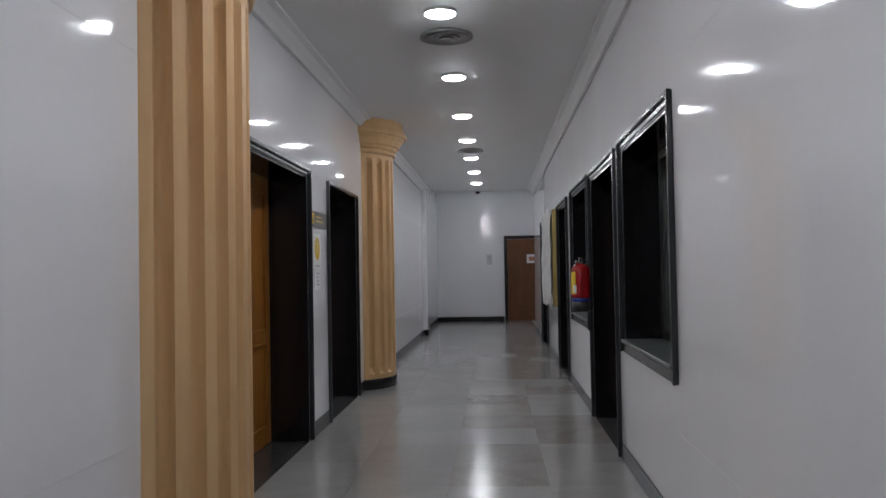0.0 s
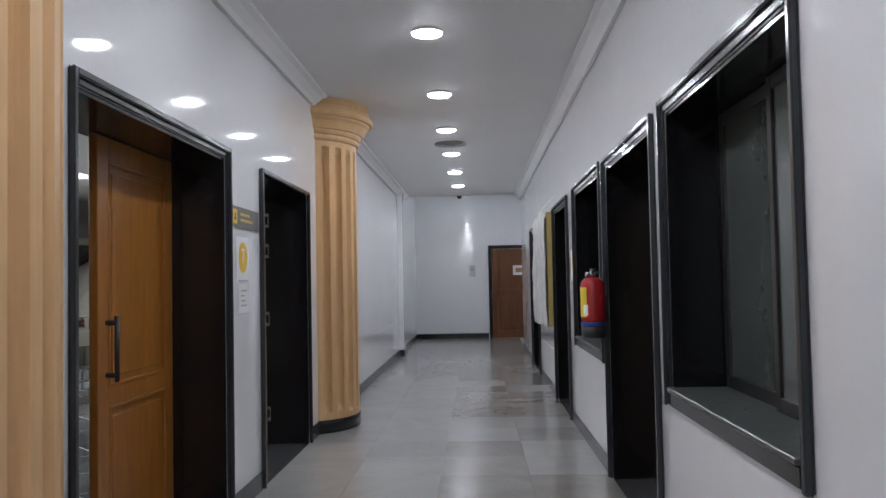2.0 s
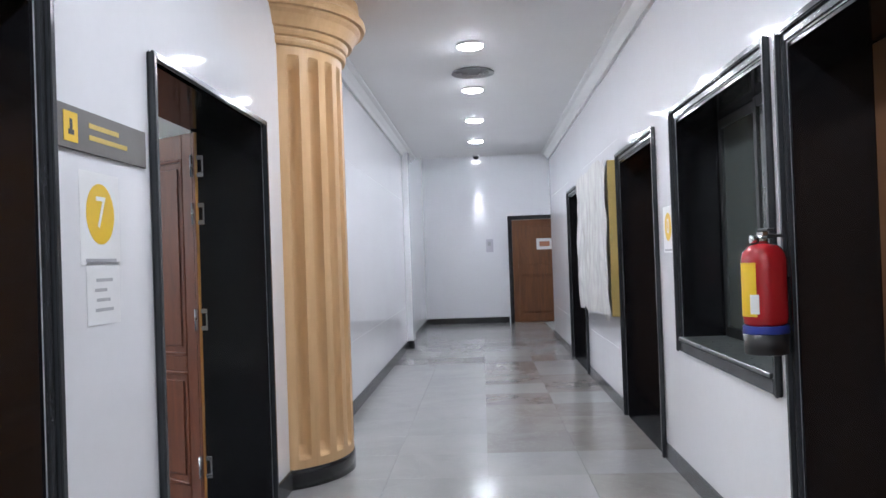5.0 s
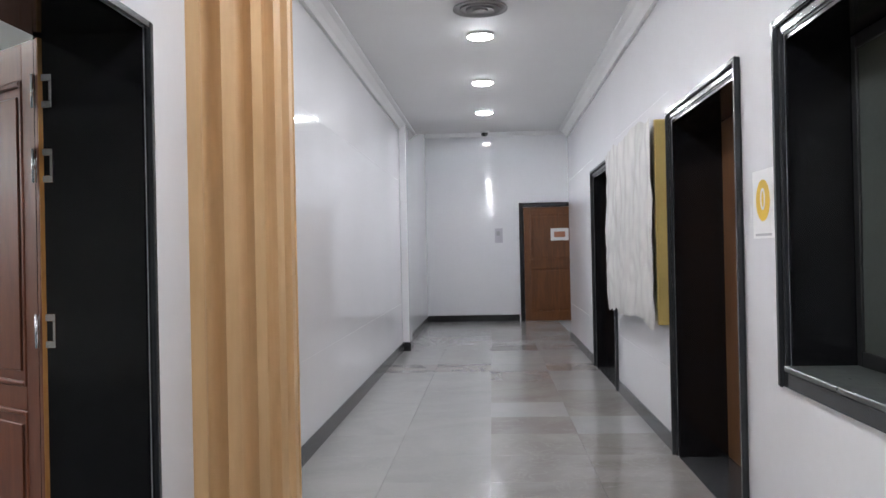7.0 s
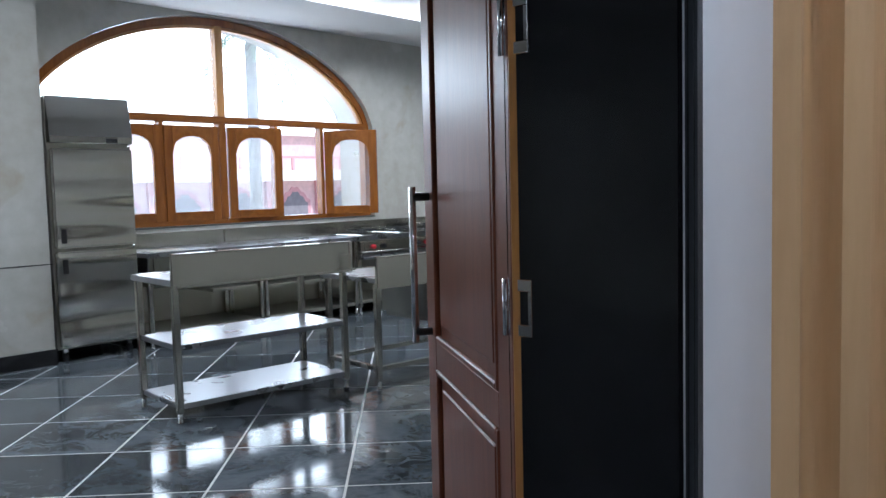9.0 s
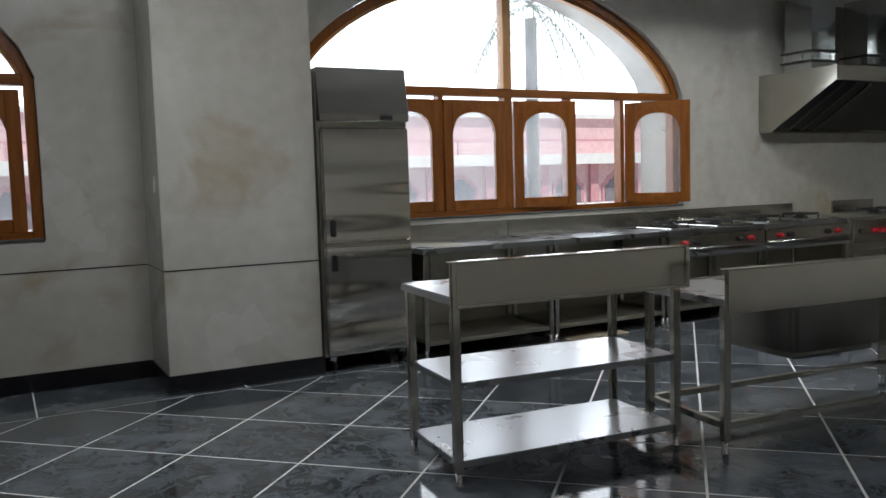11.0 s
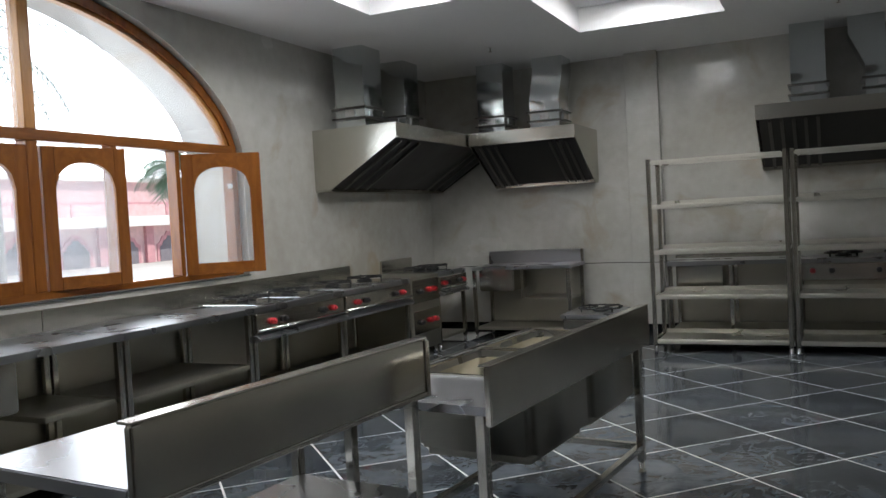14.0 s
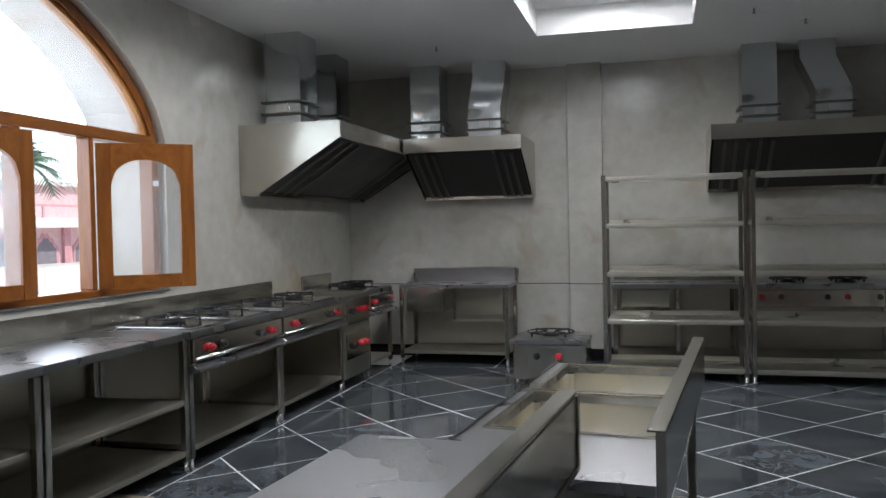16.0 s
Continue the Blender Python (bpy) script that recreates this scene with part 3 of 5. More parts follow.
flush_leaf(10.915, 1.29, 1.1, 1.10, 0.30, "shut flush dark brown veneered door")
flush_leaf(14.82, 1.46, 1.15, 1.10, 0.30, "shut flush dark brown veneered door")
# hinges on the black jamb of the kitchen doorway
frame2 = bpy.data.objects["door_2"]
for z in (1.855, 1.60, 1.035, 0.25):
    x, y = -0.345, 8.5665
    h = part("hinge", bevelled(boxes((x - 0.03, x + 0.03, y - 0.0035, y, z - 0.058, z - 0.034), (x - 0.03, x + 0.03, y - 0.0035, y, z + 0.034, z + 0.058), (x - 0.03, x - 0.012, y - 0.0035, y, z - 0.034, z + 0.034), (x + 0.02, x + 0.03, y - 0.0035, y, z - 0.034, z + 0.034)), 0.001), CHROME, frame2, "steel butt hinge")
    part("knuckle", tube(bmesh.new(), (x - 0.034, y - 0.006, z - 0.058), (x - 0.034, y - 0.006, z + 0.058), 0.007), CHROME, h)

# the far wooden door in the end wall
t = thing("door_6", "brown wooden door in a black frame", "door")
t["kind"] = "structure"
part("frame_upright", bevelled(boxes((1.68, 1.76, 20.79, 20.838, 0.0, 2.13)), 0.006), BLACK, t)
part("frame_upright", bevelled(boxes((2.76, 2.84, 20.79, 20.838, 0.0, 2.13)), 0.006), BLACK, t)
part("frame_head", bevelled(boxes((1.76, 2.76, 20.79, 20.838, 2.05, 2.13)), 0.006), BLACK, t)
panelled_leaf("door_leaf", 0.996, 2.04, DARKTEAK, "shut brown wooden door in the end wall", pose(1.762, 20.80, 0.004), [(0.16, 0.95), (1.1, 1.92)])
t = thing("door_notice", "white printed notice on the wooden door", "notice")
part("sheet", boxes((2.24, 2.56, 20.79, 20.793, 1.44, 1.66)), PAPER, t)
part("print_block", boxes((2.30, 2.50, 20.788, 20.7895, 1.50, 1.60)), surface("brown_print", (0.45, 0.2, 0.12), 0.7), t)
t = thing("wall_notice", "small faded paper notice on the white wall", "notice")
part("sheet", boxes((1.24, 1.38, 20.834, 20.838, 1.42, 1.68)), surface("faded_paper", (0.62, 0.60, 0.66), 0.6), t)
part("print_block", boxes((1.27, 1.33, 20.832, 20.8335, 1.55, 1.63)), PRINT, t)


def fluted_column(name, cx, cy, label):
    """A round fluted column that stands half out of the wall."""
    t = thing(name, label, "column", "cream fluted columns", pose(cx, cy, 0))
    R, nf = 0.575, 25

    def front(bm):
        """Keep what stands out of the wall; the rest is bedded in it."""
        bmesh.ops.bisect_plane(bm, geom=list(bm.verts) + list(bm.edges) + list(bm.faces), plane_co=(0.16, 0, 0), plane_no=(1, 0, 0), clear_inner=True)
        return bm
    zb, zt = 0.115, 2.60

    def ring(z, depth):
        out = []
        for k in range(nf * 24):
            a = 2 * math.pi * k / (nf * 24)
            ph = (k % 24) / 24
            q = (ph - 0.5) / 0.27
            r = R - depth * math.sqrt(max(0.0, 1 - q * q))
            out.append((r * math.cos(a), r * math.sin(a), z))
        return out
    rows = [ring(zb, 0), ring(zb + 0.05, 0), ring(zb + 0.075, 0.03), ring(zb + 0.13, 0.058), ring(1.4, 0.058), ring(zt - 0.13, 0.058), ring(zt - 0.075, 0.022), ring(zt - 0.05, 0), ring(zt, 0)]
    bm = bmesh.new()
    vs = [[bm.verts.new(v) for v in r] for r in rows]
    for a, b in zip(vs, vs[1:]):
        for k in range(len(a)):
            bm.faces.new((a[k], a[(k + 1) % len(a)], b[(k + 1) % len(a)], b[k]))
    bm.faces.new(vs[-1])
    part("shaft", front(bm), COLUMN, t)
    cap = [(R + 0.0, 2.60), (R + 0.022, 2.605), (R + 0.03, 2.62), (R + 0.03, 2.64), (R + 0.018, 2.652), (R + 0.034, 2.66), (R + 0.044, 2.68), (R + 0.047, 2.695), (R + 0.07, 2.70), (R + 0.085, 2.73),
           (R + 0.105, 2.765), (R + 0.125, 2.785), (R + 0.13, 2.80), (R + 0.155, 2.803), (R + 0.165, 2.825), (R + 0.16, 2.85), (R + 0.14, 2.865), (R + 0.125, 2.90), (R + 0.12, CZ - 0.001)]
    bm = lathe(bmesh.new(), (0, 0, 0), cap, 96)
    for f in bm.faces:
        f.smooth = False
    part("capital", front(bm), COLUMN, t)
    part("base_ring", front(lathe(bmesh.new(), (0, 0, 0), [(R + 0.008, 0.001), (R + 0.008, 0.106), (R + 0.004, 0.114), (R, 0.1145)], 96)), BLACK, t, "black stone foot ring")
    return t


fluted_column("fluted_column", -0.285, 9.48, "cream fluted half column with a moulded capital")
fluted_column("fluted_column", -0.285, 3.80, "cream fluted half column beside the wooden door")

# ---- ceiling fittings of the corridor ----
for y in (-1.85, -0.05, 1.75, 3.55, 5.32, 7.10, 8.90, 10.60, 12.28, 14.07, 15.85):
    t = thing("ceiling_lamp", "round white ceiling downlight, switched on", "lamp", "corridor downlights", pose(1.12, y, CZ))
    part("rim", lathe(bmesh.new(), (0, 0, 0), [(0.101, -0.0235), (0.105, -0.018), (0.106, -0.001)], 32), WHITEP, t)
    part("diffuser", lathe(bmesh.new(), (0, 0, 0), [(0.03, -0.040), (0.065, -0.037), (0.088, -0.031), (0.099, -0.0245)], 32), LAMPGLOW, t, "glowing opal diffuser")
for y in (5.87, 11.55):
    t = thing("ceiling_vent", "round white ceiling air diffuser", "vent", "ceiling diffusers", pose(1.13, y, CZ))
    for k, r in enumerate((0.19, 0.145, 0.10, 0.055)):
        part("ring", lathe(bmesh.new(), (0, 0, 0), [(r - 0.03, -0.012 - 0.006 * k), (r, -0.022 - 0.006 * k), (r, -0.026 - 0.006 * k), (r - 0.005, -0.008)], 32), VENT, t)
    part("backing", lathe(bmesh.new(), (0, 0, 0), [(0.17, -0.006), (0.17, -0.001)], 32), BLACKP, t)
t = thing("dome_camera", "small black dome camera on the ceiling", "camera")
part("base_plate", lathe(bmesh.new(), (1.11, 17.55, CZ), [(0.06, -0.02), (0.065, -0.001)], 24), WHITEP, t)
part("dome", lathe(bmesh.new(), (1.11, 17.55, CZ), [(0.01, -0.072), (0.03, -0.066), (0.045, -0.05), (0.05, -0.021)], 24), BLACKP, t)

# ---- things on the corridor walls ----
t = thing("room_sign", "dark brown room sign with a yellow symbol", "sign")
part("plate", bevelled(boxes((0.001, 0.012, 6.415, 7.015, 1.66, 1.785)), 0.002), SIGN, t)
part("symbol_tile", boxes((0.0125, 0.014, 6.45, 6.53, 1.68, 1.765)), YELLOW, t, "yellow symbol square")
part("symbol", boxes((0.0142, 0.0148, 6.482, 6.498, 1.715, 1.745), (0.0142, 0.0148, 6.474, 6.506, 1.70, 1.715)), BLACKP, t)
part("text_bar", boxes((0.0125, 0.0135, 6.60, 6.80, 1.735, 1.75)), GOLD, t, "gold lettering line")
part("text_bar", boxes((0.0125, 0.0135, 6.60, 6.86, 1.70, 1.715)), GOLD, t, "gold lettering line")


def number_notice(x, sx, y, z, digit, h, label):
    t = thing("number_notice", label, "notice", "", pose(x, y, z, rx=90, rz=90 * sx))
    part("sheet", boxes((-0.13, 0.13, -0.155, 0.125, 0.001, 0.002)), PAPER, t)
    part("disc", lathe(bmesh.new(), (0, 0, 0.0022), [(h, 0.0), (h, 0.0008)], 40), YELLOW, t, "yellow disc")
    words("digit", digit, h * 1.5, PAPER, t, pose(0, 0, 0.0035))
    part("text_bar", boxes((-0.1, 0.1, -0.145, -0.135, 0.0022, 0.0026)), PRINT, t)
    return t


number_notice(0.0, 1, 6.68, 1.485, "7", 0.092, "white sheet with a yellow disc and number 7")
number_notice(RX, -1, 9.27, 1.46, "0", 0.085, "white sheet with a yellow disc and number 0")
t = thing("wall_paper_notice", "white paper with grey print on the wall", "notice")
part("sheet", boxes((0.001, 0.002, 6.58, 6.80, 1.15, 1.34)), PAPER, t)
for k in range(4):
    part("text_bar", boxes((0.0022, 0.0026, 6.63 + 0.01 * (k % 2), 6.75 - 0.02 * (k % 3), 1.19 + 0.03 * k, 1.20 + 0.03 * k)), PRINT, t)

# fire extinguisher hung on the strip of wall between the door and the window
t = thing("fire_extinguisher", "red fire extinguisher with yellow label on a wall bracket", "extinguisher", m=pose(2.185, 7.30, 0.925))
part("cylinder", lathe(bmesh.new(), (0, 0, 0), [(0.070, 0.105), (0.078, 0.115), (0.080, 0.14), (0.080, 0.345), (0.074, 0.372), (0.054, 0.395), (0.028, 0.405)], 32), REDPAINT, t)
part("foot_skirt", lathe(bmesh.new(), (0, 0, 0), [(0.072, 0.0), (0.078, 0.004), (0.080, 0.075)], 32), BLACKP, t, "black plastic skirt")
part("band", lathe(bmesh.new(), (0, 0, 0), [(0.0805, 0.076), (0.0812, 0.08), (0.0812, 0.102), (0.0805, 0.105)], 32), BLUE, t, "dark blue band")
bm = bmesh.new()
for k in range(8):
    a0, a1 = radians(176 + 7 * k), radians(176 + 7 * (k + 1))
    bm.faces.new([bm.verts.new((0.0815 * math.cos(a), 0.0815 * math.sin(a), z)) for a, z in ((a0, 0.14), (a1, 0.14), (a1, 0.335), (a0, 0.335))])
p = part("label", bm, YELLOW, t, "yellow instruction label")
bm = bmesh.new()
for k in range(4):
    a0, a1 = radians(214 + 6 * k), radians(214 + 6 * (k + 1))
    bm.faces.new([bm.verts.new((0.0822 * math.cos(a), 0.0822 * math.sin(a), z)) for a, z in ((a0, 0.15), (a1, 0.15), (a1, 0.22), (a0, 0.22))])
part("print_patch", bm, PAPER, p)
part("neck", tube(bmesh.new(), (0, 0, 0.40), (0, 0, 0.435), 0.02), CHROME, t)
part("lever", bevelled(boxes((-0.012, 0.012, -0.09, 0.03, 0.448, 0.458)), 0.003), BLACKP, t)
part("carry_handle", bevelled(boxes((-0.012, 0.012, -0.085, 0.02, 0.42, 0.429)), 0.003), BLACKP, t)
part("gauge", tube(bmesh.new(), (-0.02, 0, 0.42), (-0.045, 0, 0.42), 0.015), CHROME, t)
part("valve", bevelled(boxes((-0.012, 0.012, -0.03, 0.03, 0.4295, 0.4475)), 0.003), CHROME, t)
part("hanger_loop", tube(bmesh.new(), (0.0, 0.01, 0.435), (0.082, 0.01, 0.43), 0.006), BLACKP, t)
part("wall_bracket", boxes((0.0815, 0.099, -0.02, 0.02, 0.28, 0.48)), BLACKP, t)

# board wrapped in film on the east wall
t = thing("wrapped_board", "large wall board wrapped in cloudy plastic film", "board")
part("board", bevelled(boxes((RX - 0.055, RX - 0.002, 11.12, 13.12, 0.80, 2.06)), 0.004), surface("board_face", (0.66, 0.64, 0.58), 0.6), t)
part("edge_rail", boxes((RX - 0.075, RX - 0.002, 11.08, 11.118, 0.79, 2.08)), surface("gold_wood_edge", (0.48, 0.36, 0.12), 0.45, vary=0.1), t, "yellowish wooden edge rail")
bm = bmesh.new()
ny, nz = 60, 40
rows = []
for i in range(ny + 1):
    y = 11.121 + 2.06 * i / ny
    col = []
    for j in range(nz + 1):
        z = 0.77 + 1.34 * j / nz
        d = 0.094 + 0.014 * noise.noise((y * 2.2, z * 1.3, 0.3)) + 0.010 * noise.noise((y * 6 + z * 2, z * 4, 2.3)) + 0.016 * abs(noise.noise((y * 5 + z * 4, z * 5 - y * 2, 5.1)))
        rag = 0.05 * noise.noise((y * 5, 7.7, 0)) if j in (0, nz) else 0.0
        edge_y = 0.008 * noise.noise((1.1, z * 6, 4)) if i in (0, ny) else 0
        col.append(bm.verts.new((RX - max(0.068, d), y + edge_y, z + rag)))
    rows.append(col)
for i in range(ny):
    for j in range(nz):
        bm.faces.new((rows[i][j], rows[i + 1][j], rows[i + 1][j + 1], rows[i][j + 1])).smooth = True
film_ob = part("film", bm, FILM, t, "wrinkled cloudy plastic film")

# ---- kitchen: shell ----
WINS = (11.75, 6.26)          # middles of the two arched windows
WHALF, SILLZ, SPRING, APEX = 1.92, 0.97, 2.0, 2.965
ARC_R = (WHALF ** 2 + (APEX - SPRING) ** 2) / (2 * (APEX - SPRING))
ARC_C = APEX - ARC_R


def arch_z(d, grow=0.0):
    half = WHALF + grow
    f = max(0.0, 1 - (d / half) ** 2)
    low = ARC_C + math.sqrt(max(0.0, ARC_R ** 2 - min(d * d, WHALF ** 2)))
    return 0.5 * low + 0.5 * (SPRING + (APEX - SPRING) * math.sqrt(f)) + grow


bm = bmesh.new()
edges = [2.6]
for c in sorted(WINS):
    edges += [c - WHALF, c + WHALF]
edges.append(KY)
for a, b in ((edges[0], edges[1]), (edges[2], edges[3]), (edges[4], edges[5])):
    box(bm, KX - 0.58, KX, a, b, -0.6, KZ + 0.4)
for c in WINS:
    box(bm, KX - 0.58, KX, c - WHALF, c + WHALF, -0.6, SILLZ)
    n = 48
    line = [(c - WHALF + 2 * WHALF * k / n, arch_z(-WHALF + 2 * WHALF * k / n)) for k in range(n + 1)]
    prism(bm, line + [(c + WHALF, KZ + 0.4), (c - WHALF, KZ + 0.4)], "x", KX - 0.58, KX)
structure("wall_kitchen_west", bm, KWALL, "stained grey stone wall with arched windows", "wall")
structure("wall_kitchen_north", boxes((KX - 0.4, -WT, KY, KY + 0.2, -0.2, KZ + 0.4)), KWALL, "grey polished stone kitchen wall", "wall")
structure("wall_kitchen_south", boxes((KX - 0.4, -0.2, 2.4, 2.6, -0.2, KZ + 0.4)), KWALL, "grey stone wall closing the kitchen", "wall")
structure("pillar_west", bevelled(boxes((KX + 0.002, -5.80, 8.79, 9.79, 0, KZ)), 0.006, 2), KWALL, "grey stone wall pillar with stains", "pillar")
structure("pillar_north", bevelled(boxes((-4.02, -3.68, KY - 0.10, KY - 0.002, 0, KZ)), 0.004), KWALL, "grey stone pilaster", "pillar")
bm = boxes((KX + 0.001, KX + 0.012, 2.6, 8.788, 0.001, 0.12), (-5.799, -5.788, 8.778, 9.8, 0.001, 0.12), (KX + 0.012, -5.799, 8.778, 8.789, 0.001, 0.12), (KX + 0.001, KX + 0.012, 9.8, KY - 0.012, 0.001, 0.12),
           (KX + 0.012, -4.022, KY - 0.012, KY - 0.001, 0.001, 0.12), (-4.03, -3.67, KY - 0.112, KY - 0.101, 0.001, 0.12), (-3.668, -WT, KY - 0.012, KY - 0.001, 0.001, 0.12),
           (-WT - 0.012, -WT - 0.001, 8.65, KY - 0.02, 0.001, 0.12), (-WT - 0.012, -WT - 0.001, 6.4, 7.0, 0.001, 0.12))
structure("baseboard_kitchen", bm, BLACK, "black stone skirting", "skirting")
z0, z1 = 0.768, 0.776
bm = boxes((KX, KX + 0.002, 2.6, 8.79, z0, z1), (-5.80, -5.798, 8.788, 9.8, z0, z1), (KX + 0.002, -5.80, 8.788, 8.79, z0, z1), (KX, KX + 0.002, 13.7, KY, z0, z1), (KX, -4.02, KY - 0.002, KY, z0, z1),
           (-4.022, -3.678, KY - 0.102, KY - 0.1, z0, z1), (-3.68, -WT, KY - 0.002, KY, z0, z1))
structure("wall_seam_kitchen", bm, SEAM, "black joint line round the kitchen walls", "joint")
# ceiling with two trays let into it, and an unseen third added overhead
TRAYS = [(-5.33, -4.25, 11.5, 14.0), (-4.12, -2.85, 13.4, 15.72), (-4.9, -3.2, 7.6, 9.6)]
xs = sorted({KX, -WT, *[v for t in TRAYS for v in t[:2]]})
ys = sorted({2.6, KY, *[v for t in TRAYS for v in t[2:]]})
bm = plate(bmesh.new(), xs, ys, KZ, KZ + 0.22, lambda x, y: not any(q[0] < x < q[1] and q[2] < y < q[3] for q in TRAYS))
box(bm, KX, -WT, 2.6, KY, KZ + 0.2205, KZ + 0.4)
structure("ceiling_kitchen", bm, CEIL, "white painted kitchen ceiling with recessed trays", "ceiling")
# the two lamps of the third tray are invented, adding light from overhead
for k, (xa, xb, ya, yb) in enumerate(TRAYS):
    for fy in (0.3, 0.75):
        t = thing("tray_lamp", "round flush ceiling lamp, switched on", "lamp", "kitchen tray lamps", pose((xa + xb) / 2, ya + (yb - ya) * fy, KZ + 0.22))
        part("rim", lathe(bmesh.new(), (0, 0, 0), [(0.25, -0.024), (0.26, -0.015), (0.26, -0.001)], 40), WHITEP, t)
        part("diffuser", lathe(bmesh.new(), (0, 0, 0), [(0.22, -0.028), (0.24, -0.0245)], 40), COVEGLOW, t, "glowing opal diffuser")
t = thing("ceiling_grille", "grey slatted air grille in the ceiling tray", "vent")
part("frame", boxes((-3.75, -3.25, 14.55, 15.05, KZ + 0.205, KZ + 0.2195)), VENT, t)
for k in range(10):
    part("slat", boxes((-3.72, -3.28, 14.59 + 0.045 * k, 14.61 + 0.045 * k, KZ + 0.19, KZ + 0.2045)), BLACKP, t)
structure("floor_kitchen", boxes((KX - 0.1, -0.03, 2.5, KY + 0.1, -0.2, -0.0012)), GROUT, "pale grout bed of the kitchen floor", "floor")


def arch_strip(inner, outer, x0, x1, n=40, half=WHALF):
    """A curved wooden member that follows the arch; inner and outer are set-backs from it."""
    bm = bmesh.new()
    line = [Vector((-half * math.cos(math.pi * k / n), arch_z(half * math.cos(math.pi * k / n)))) for k in range(n + 1)]
    pts = []
    for k, p in enumerate(line):
        d = (line[min(k + 1, n)] - line[max(k - 1, 0)]).normalized()
        nrm = Vector((d.y, -d.x))
        pts.append((tuple(p + nrm * inner), tuple(p + nrm * outer)))
    for (i0, o0), (i1, o1) in zip(pts, pts[1:]):
        prism(bm, [i0, i1, o1, o0], "x", x0, x1)
    return bm


def casement(parent, width, height, m):
    """A teak casement with an arched pane. x from the hinge along the width, z up."""
    s = part("casement", bmesh.new(), TEAK, parent)
    s.matrix_local = m
    st, th, n = 0.085, 0.04, 16
    part("stile", bevelled(boxes((0, st, 0, th, 0, height)), 0.004), TEAK, s)
    part("stile", bevelled(boxes((width - st, width, 0, th, 0, height)), 0.004), TEAK, s)
    part("rail", bevelled(boxes((st, width - st, 0, th, 0, st)), 0.004), TEAKH, s)
    bm = bmesh.new()
    spring, top, mid, hw = height - 0.26, height - 0.10, width / 2, width / 2 - st
    for k in range(n):
        d0, d1 = -hw + 2 * hw * k / n, -hw + 2 * hw * (k + 1) / n
        f0, f1 = (spring + (top - spring) * math.sqrt(max(0, 1 - abs(d / hw) ** 2.3)) for d in (d0, d1))
        prism(bm, [(mid + d0, f0), (mid + d1, f1), (mid + d1, height), (mid + d0, height)], "y", 0.0005, th - 0.0005)
    part("arched_head", bm, TEAKH, s)
    g = part("pane", boxes((st - 0.005, width - st + 0.005, 0.018, 0.022, st - 0.005, height - 0.1)), GLASS, s)
    g.visible_shadow = False
    return s


def arched_window(name, c, opened, label):
    t = thing(name, label, "window", m=pose(KX, c, 0))
    t["kind"] = "structure"
    x0, x1 = -0.16, -0.06
    part("arch_frame", arch_strip(0.005, 0.075, x0, x1), TEAK, t)
    part("arch_bead", arch_strip(0.075, 0.10, x0 + 0.02, x1 - 0.02), EDGEWOOD, t)
    for sy in (-1, 1):
        y = sorted((sy * (WHALF - 0.002), sy * (WHALF - 0.07)))
        part("jamb", bevelled(boxes((x0, x1, y[0], y[1], SILLZ + 0.001, SPRING)), 0.004), TEAK, t)
    part("transom", bevelled(boxes((x0, x1 + 0.01, -WHALF + 0.07, WHALF - 0.07, 1.955, 2.025)), 0.005), TEAKH, t)
    part("sill_rail", bevelled(boxes((x0, x1 + 0.01, -WHALF + 0.07, WHALF - 0.07, SILLZ + 0.001, SILLZ + 0.06)), 0.005), TEAKH, t)
    part("sill", bevelled(boxes((x1, 0.015, -WHALF + 0.003, WHALF - 0.003, SILLZ, SILLZ + 0.014)), 0.003), SILL, t, "grey stone sill")
    part("mullion", bevelled(boxes((x0 + 0.002, x1 + 0.005, -0.04, 0.04, 2.025, APEX - 0.07)), 0.005), EDGEWOOD, t)
    part("mullion", bevelled(boxes((x0 + 0.002, x1 + 0.005, -0.04, 0.04, SILLZ + 0.06, 1.955)), 0.005), TEAK, t)
    bays = [-1.83, -1.235, -0.64, -0.04]
    for side in (-1, 1):
        edges_y = [b * -side for b in bays]
        for a in edges_y[1:3]:
            part("post", bevelled(boxes((x0 + 0.004, x1, a - 0.022, a + 0.022, SILLZ + 0.06, 1.955)), 0.004), TEAK, t)
    wl, h, zb = 0.575, 0.90, SILLZ + 0.056
    starts = [-1.825, -1.225, -0.625, 0.05, 0.65, 1.25]
    for k, y in enumerate(starts):
        ang = opened.get(k, 0)
        if ang is None:
            continue
        c5 = casement(t, wl, h, pose(x1 + 0.012, y, zb, rz=90 - ang))
        if ang > 40:
            part("sticker", boxes((0.33, 0.365, 0.0155, 0.0175, 0.635, 0.67)), PAPER, c5, "small white sticker")
    bm = bmesh.new()
    n = 30
    for sgn in (-1, 1):
        prev = None
        pts = [(sgn * 0.04, 2.025)]
        for k in range(n + 1):
            d = sgn * (0.04 + (WHALF - 0.12 - 0.04) * k / n)
            pts.append((d, max(2.026, arch_z(abs(d), -0.08))))
        pts.append((sgn * (WHALF - 0.12), 2.025))
        prism(bm, pts, "x", -0.112, -0.108)
    g = part("fanlight_pane", bm, GLASS, t)
    g.visible_shadow = False
    return t


arched_window("window_3", WINS[0], {3: 11, 4: None, 5: 52}, "arched teak window with two casements standing open")
arched_window("window_4", WINS[1], {}, "arched teak window with shut casements")

# ---- outside ----
structure("ground", boxes((-400, KX - 0.4, -300, 300, -0.9, -0.6)), SOIL, "pale courtyard paving", "ground")
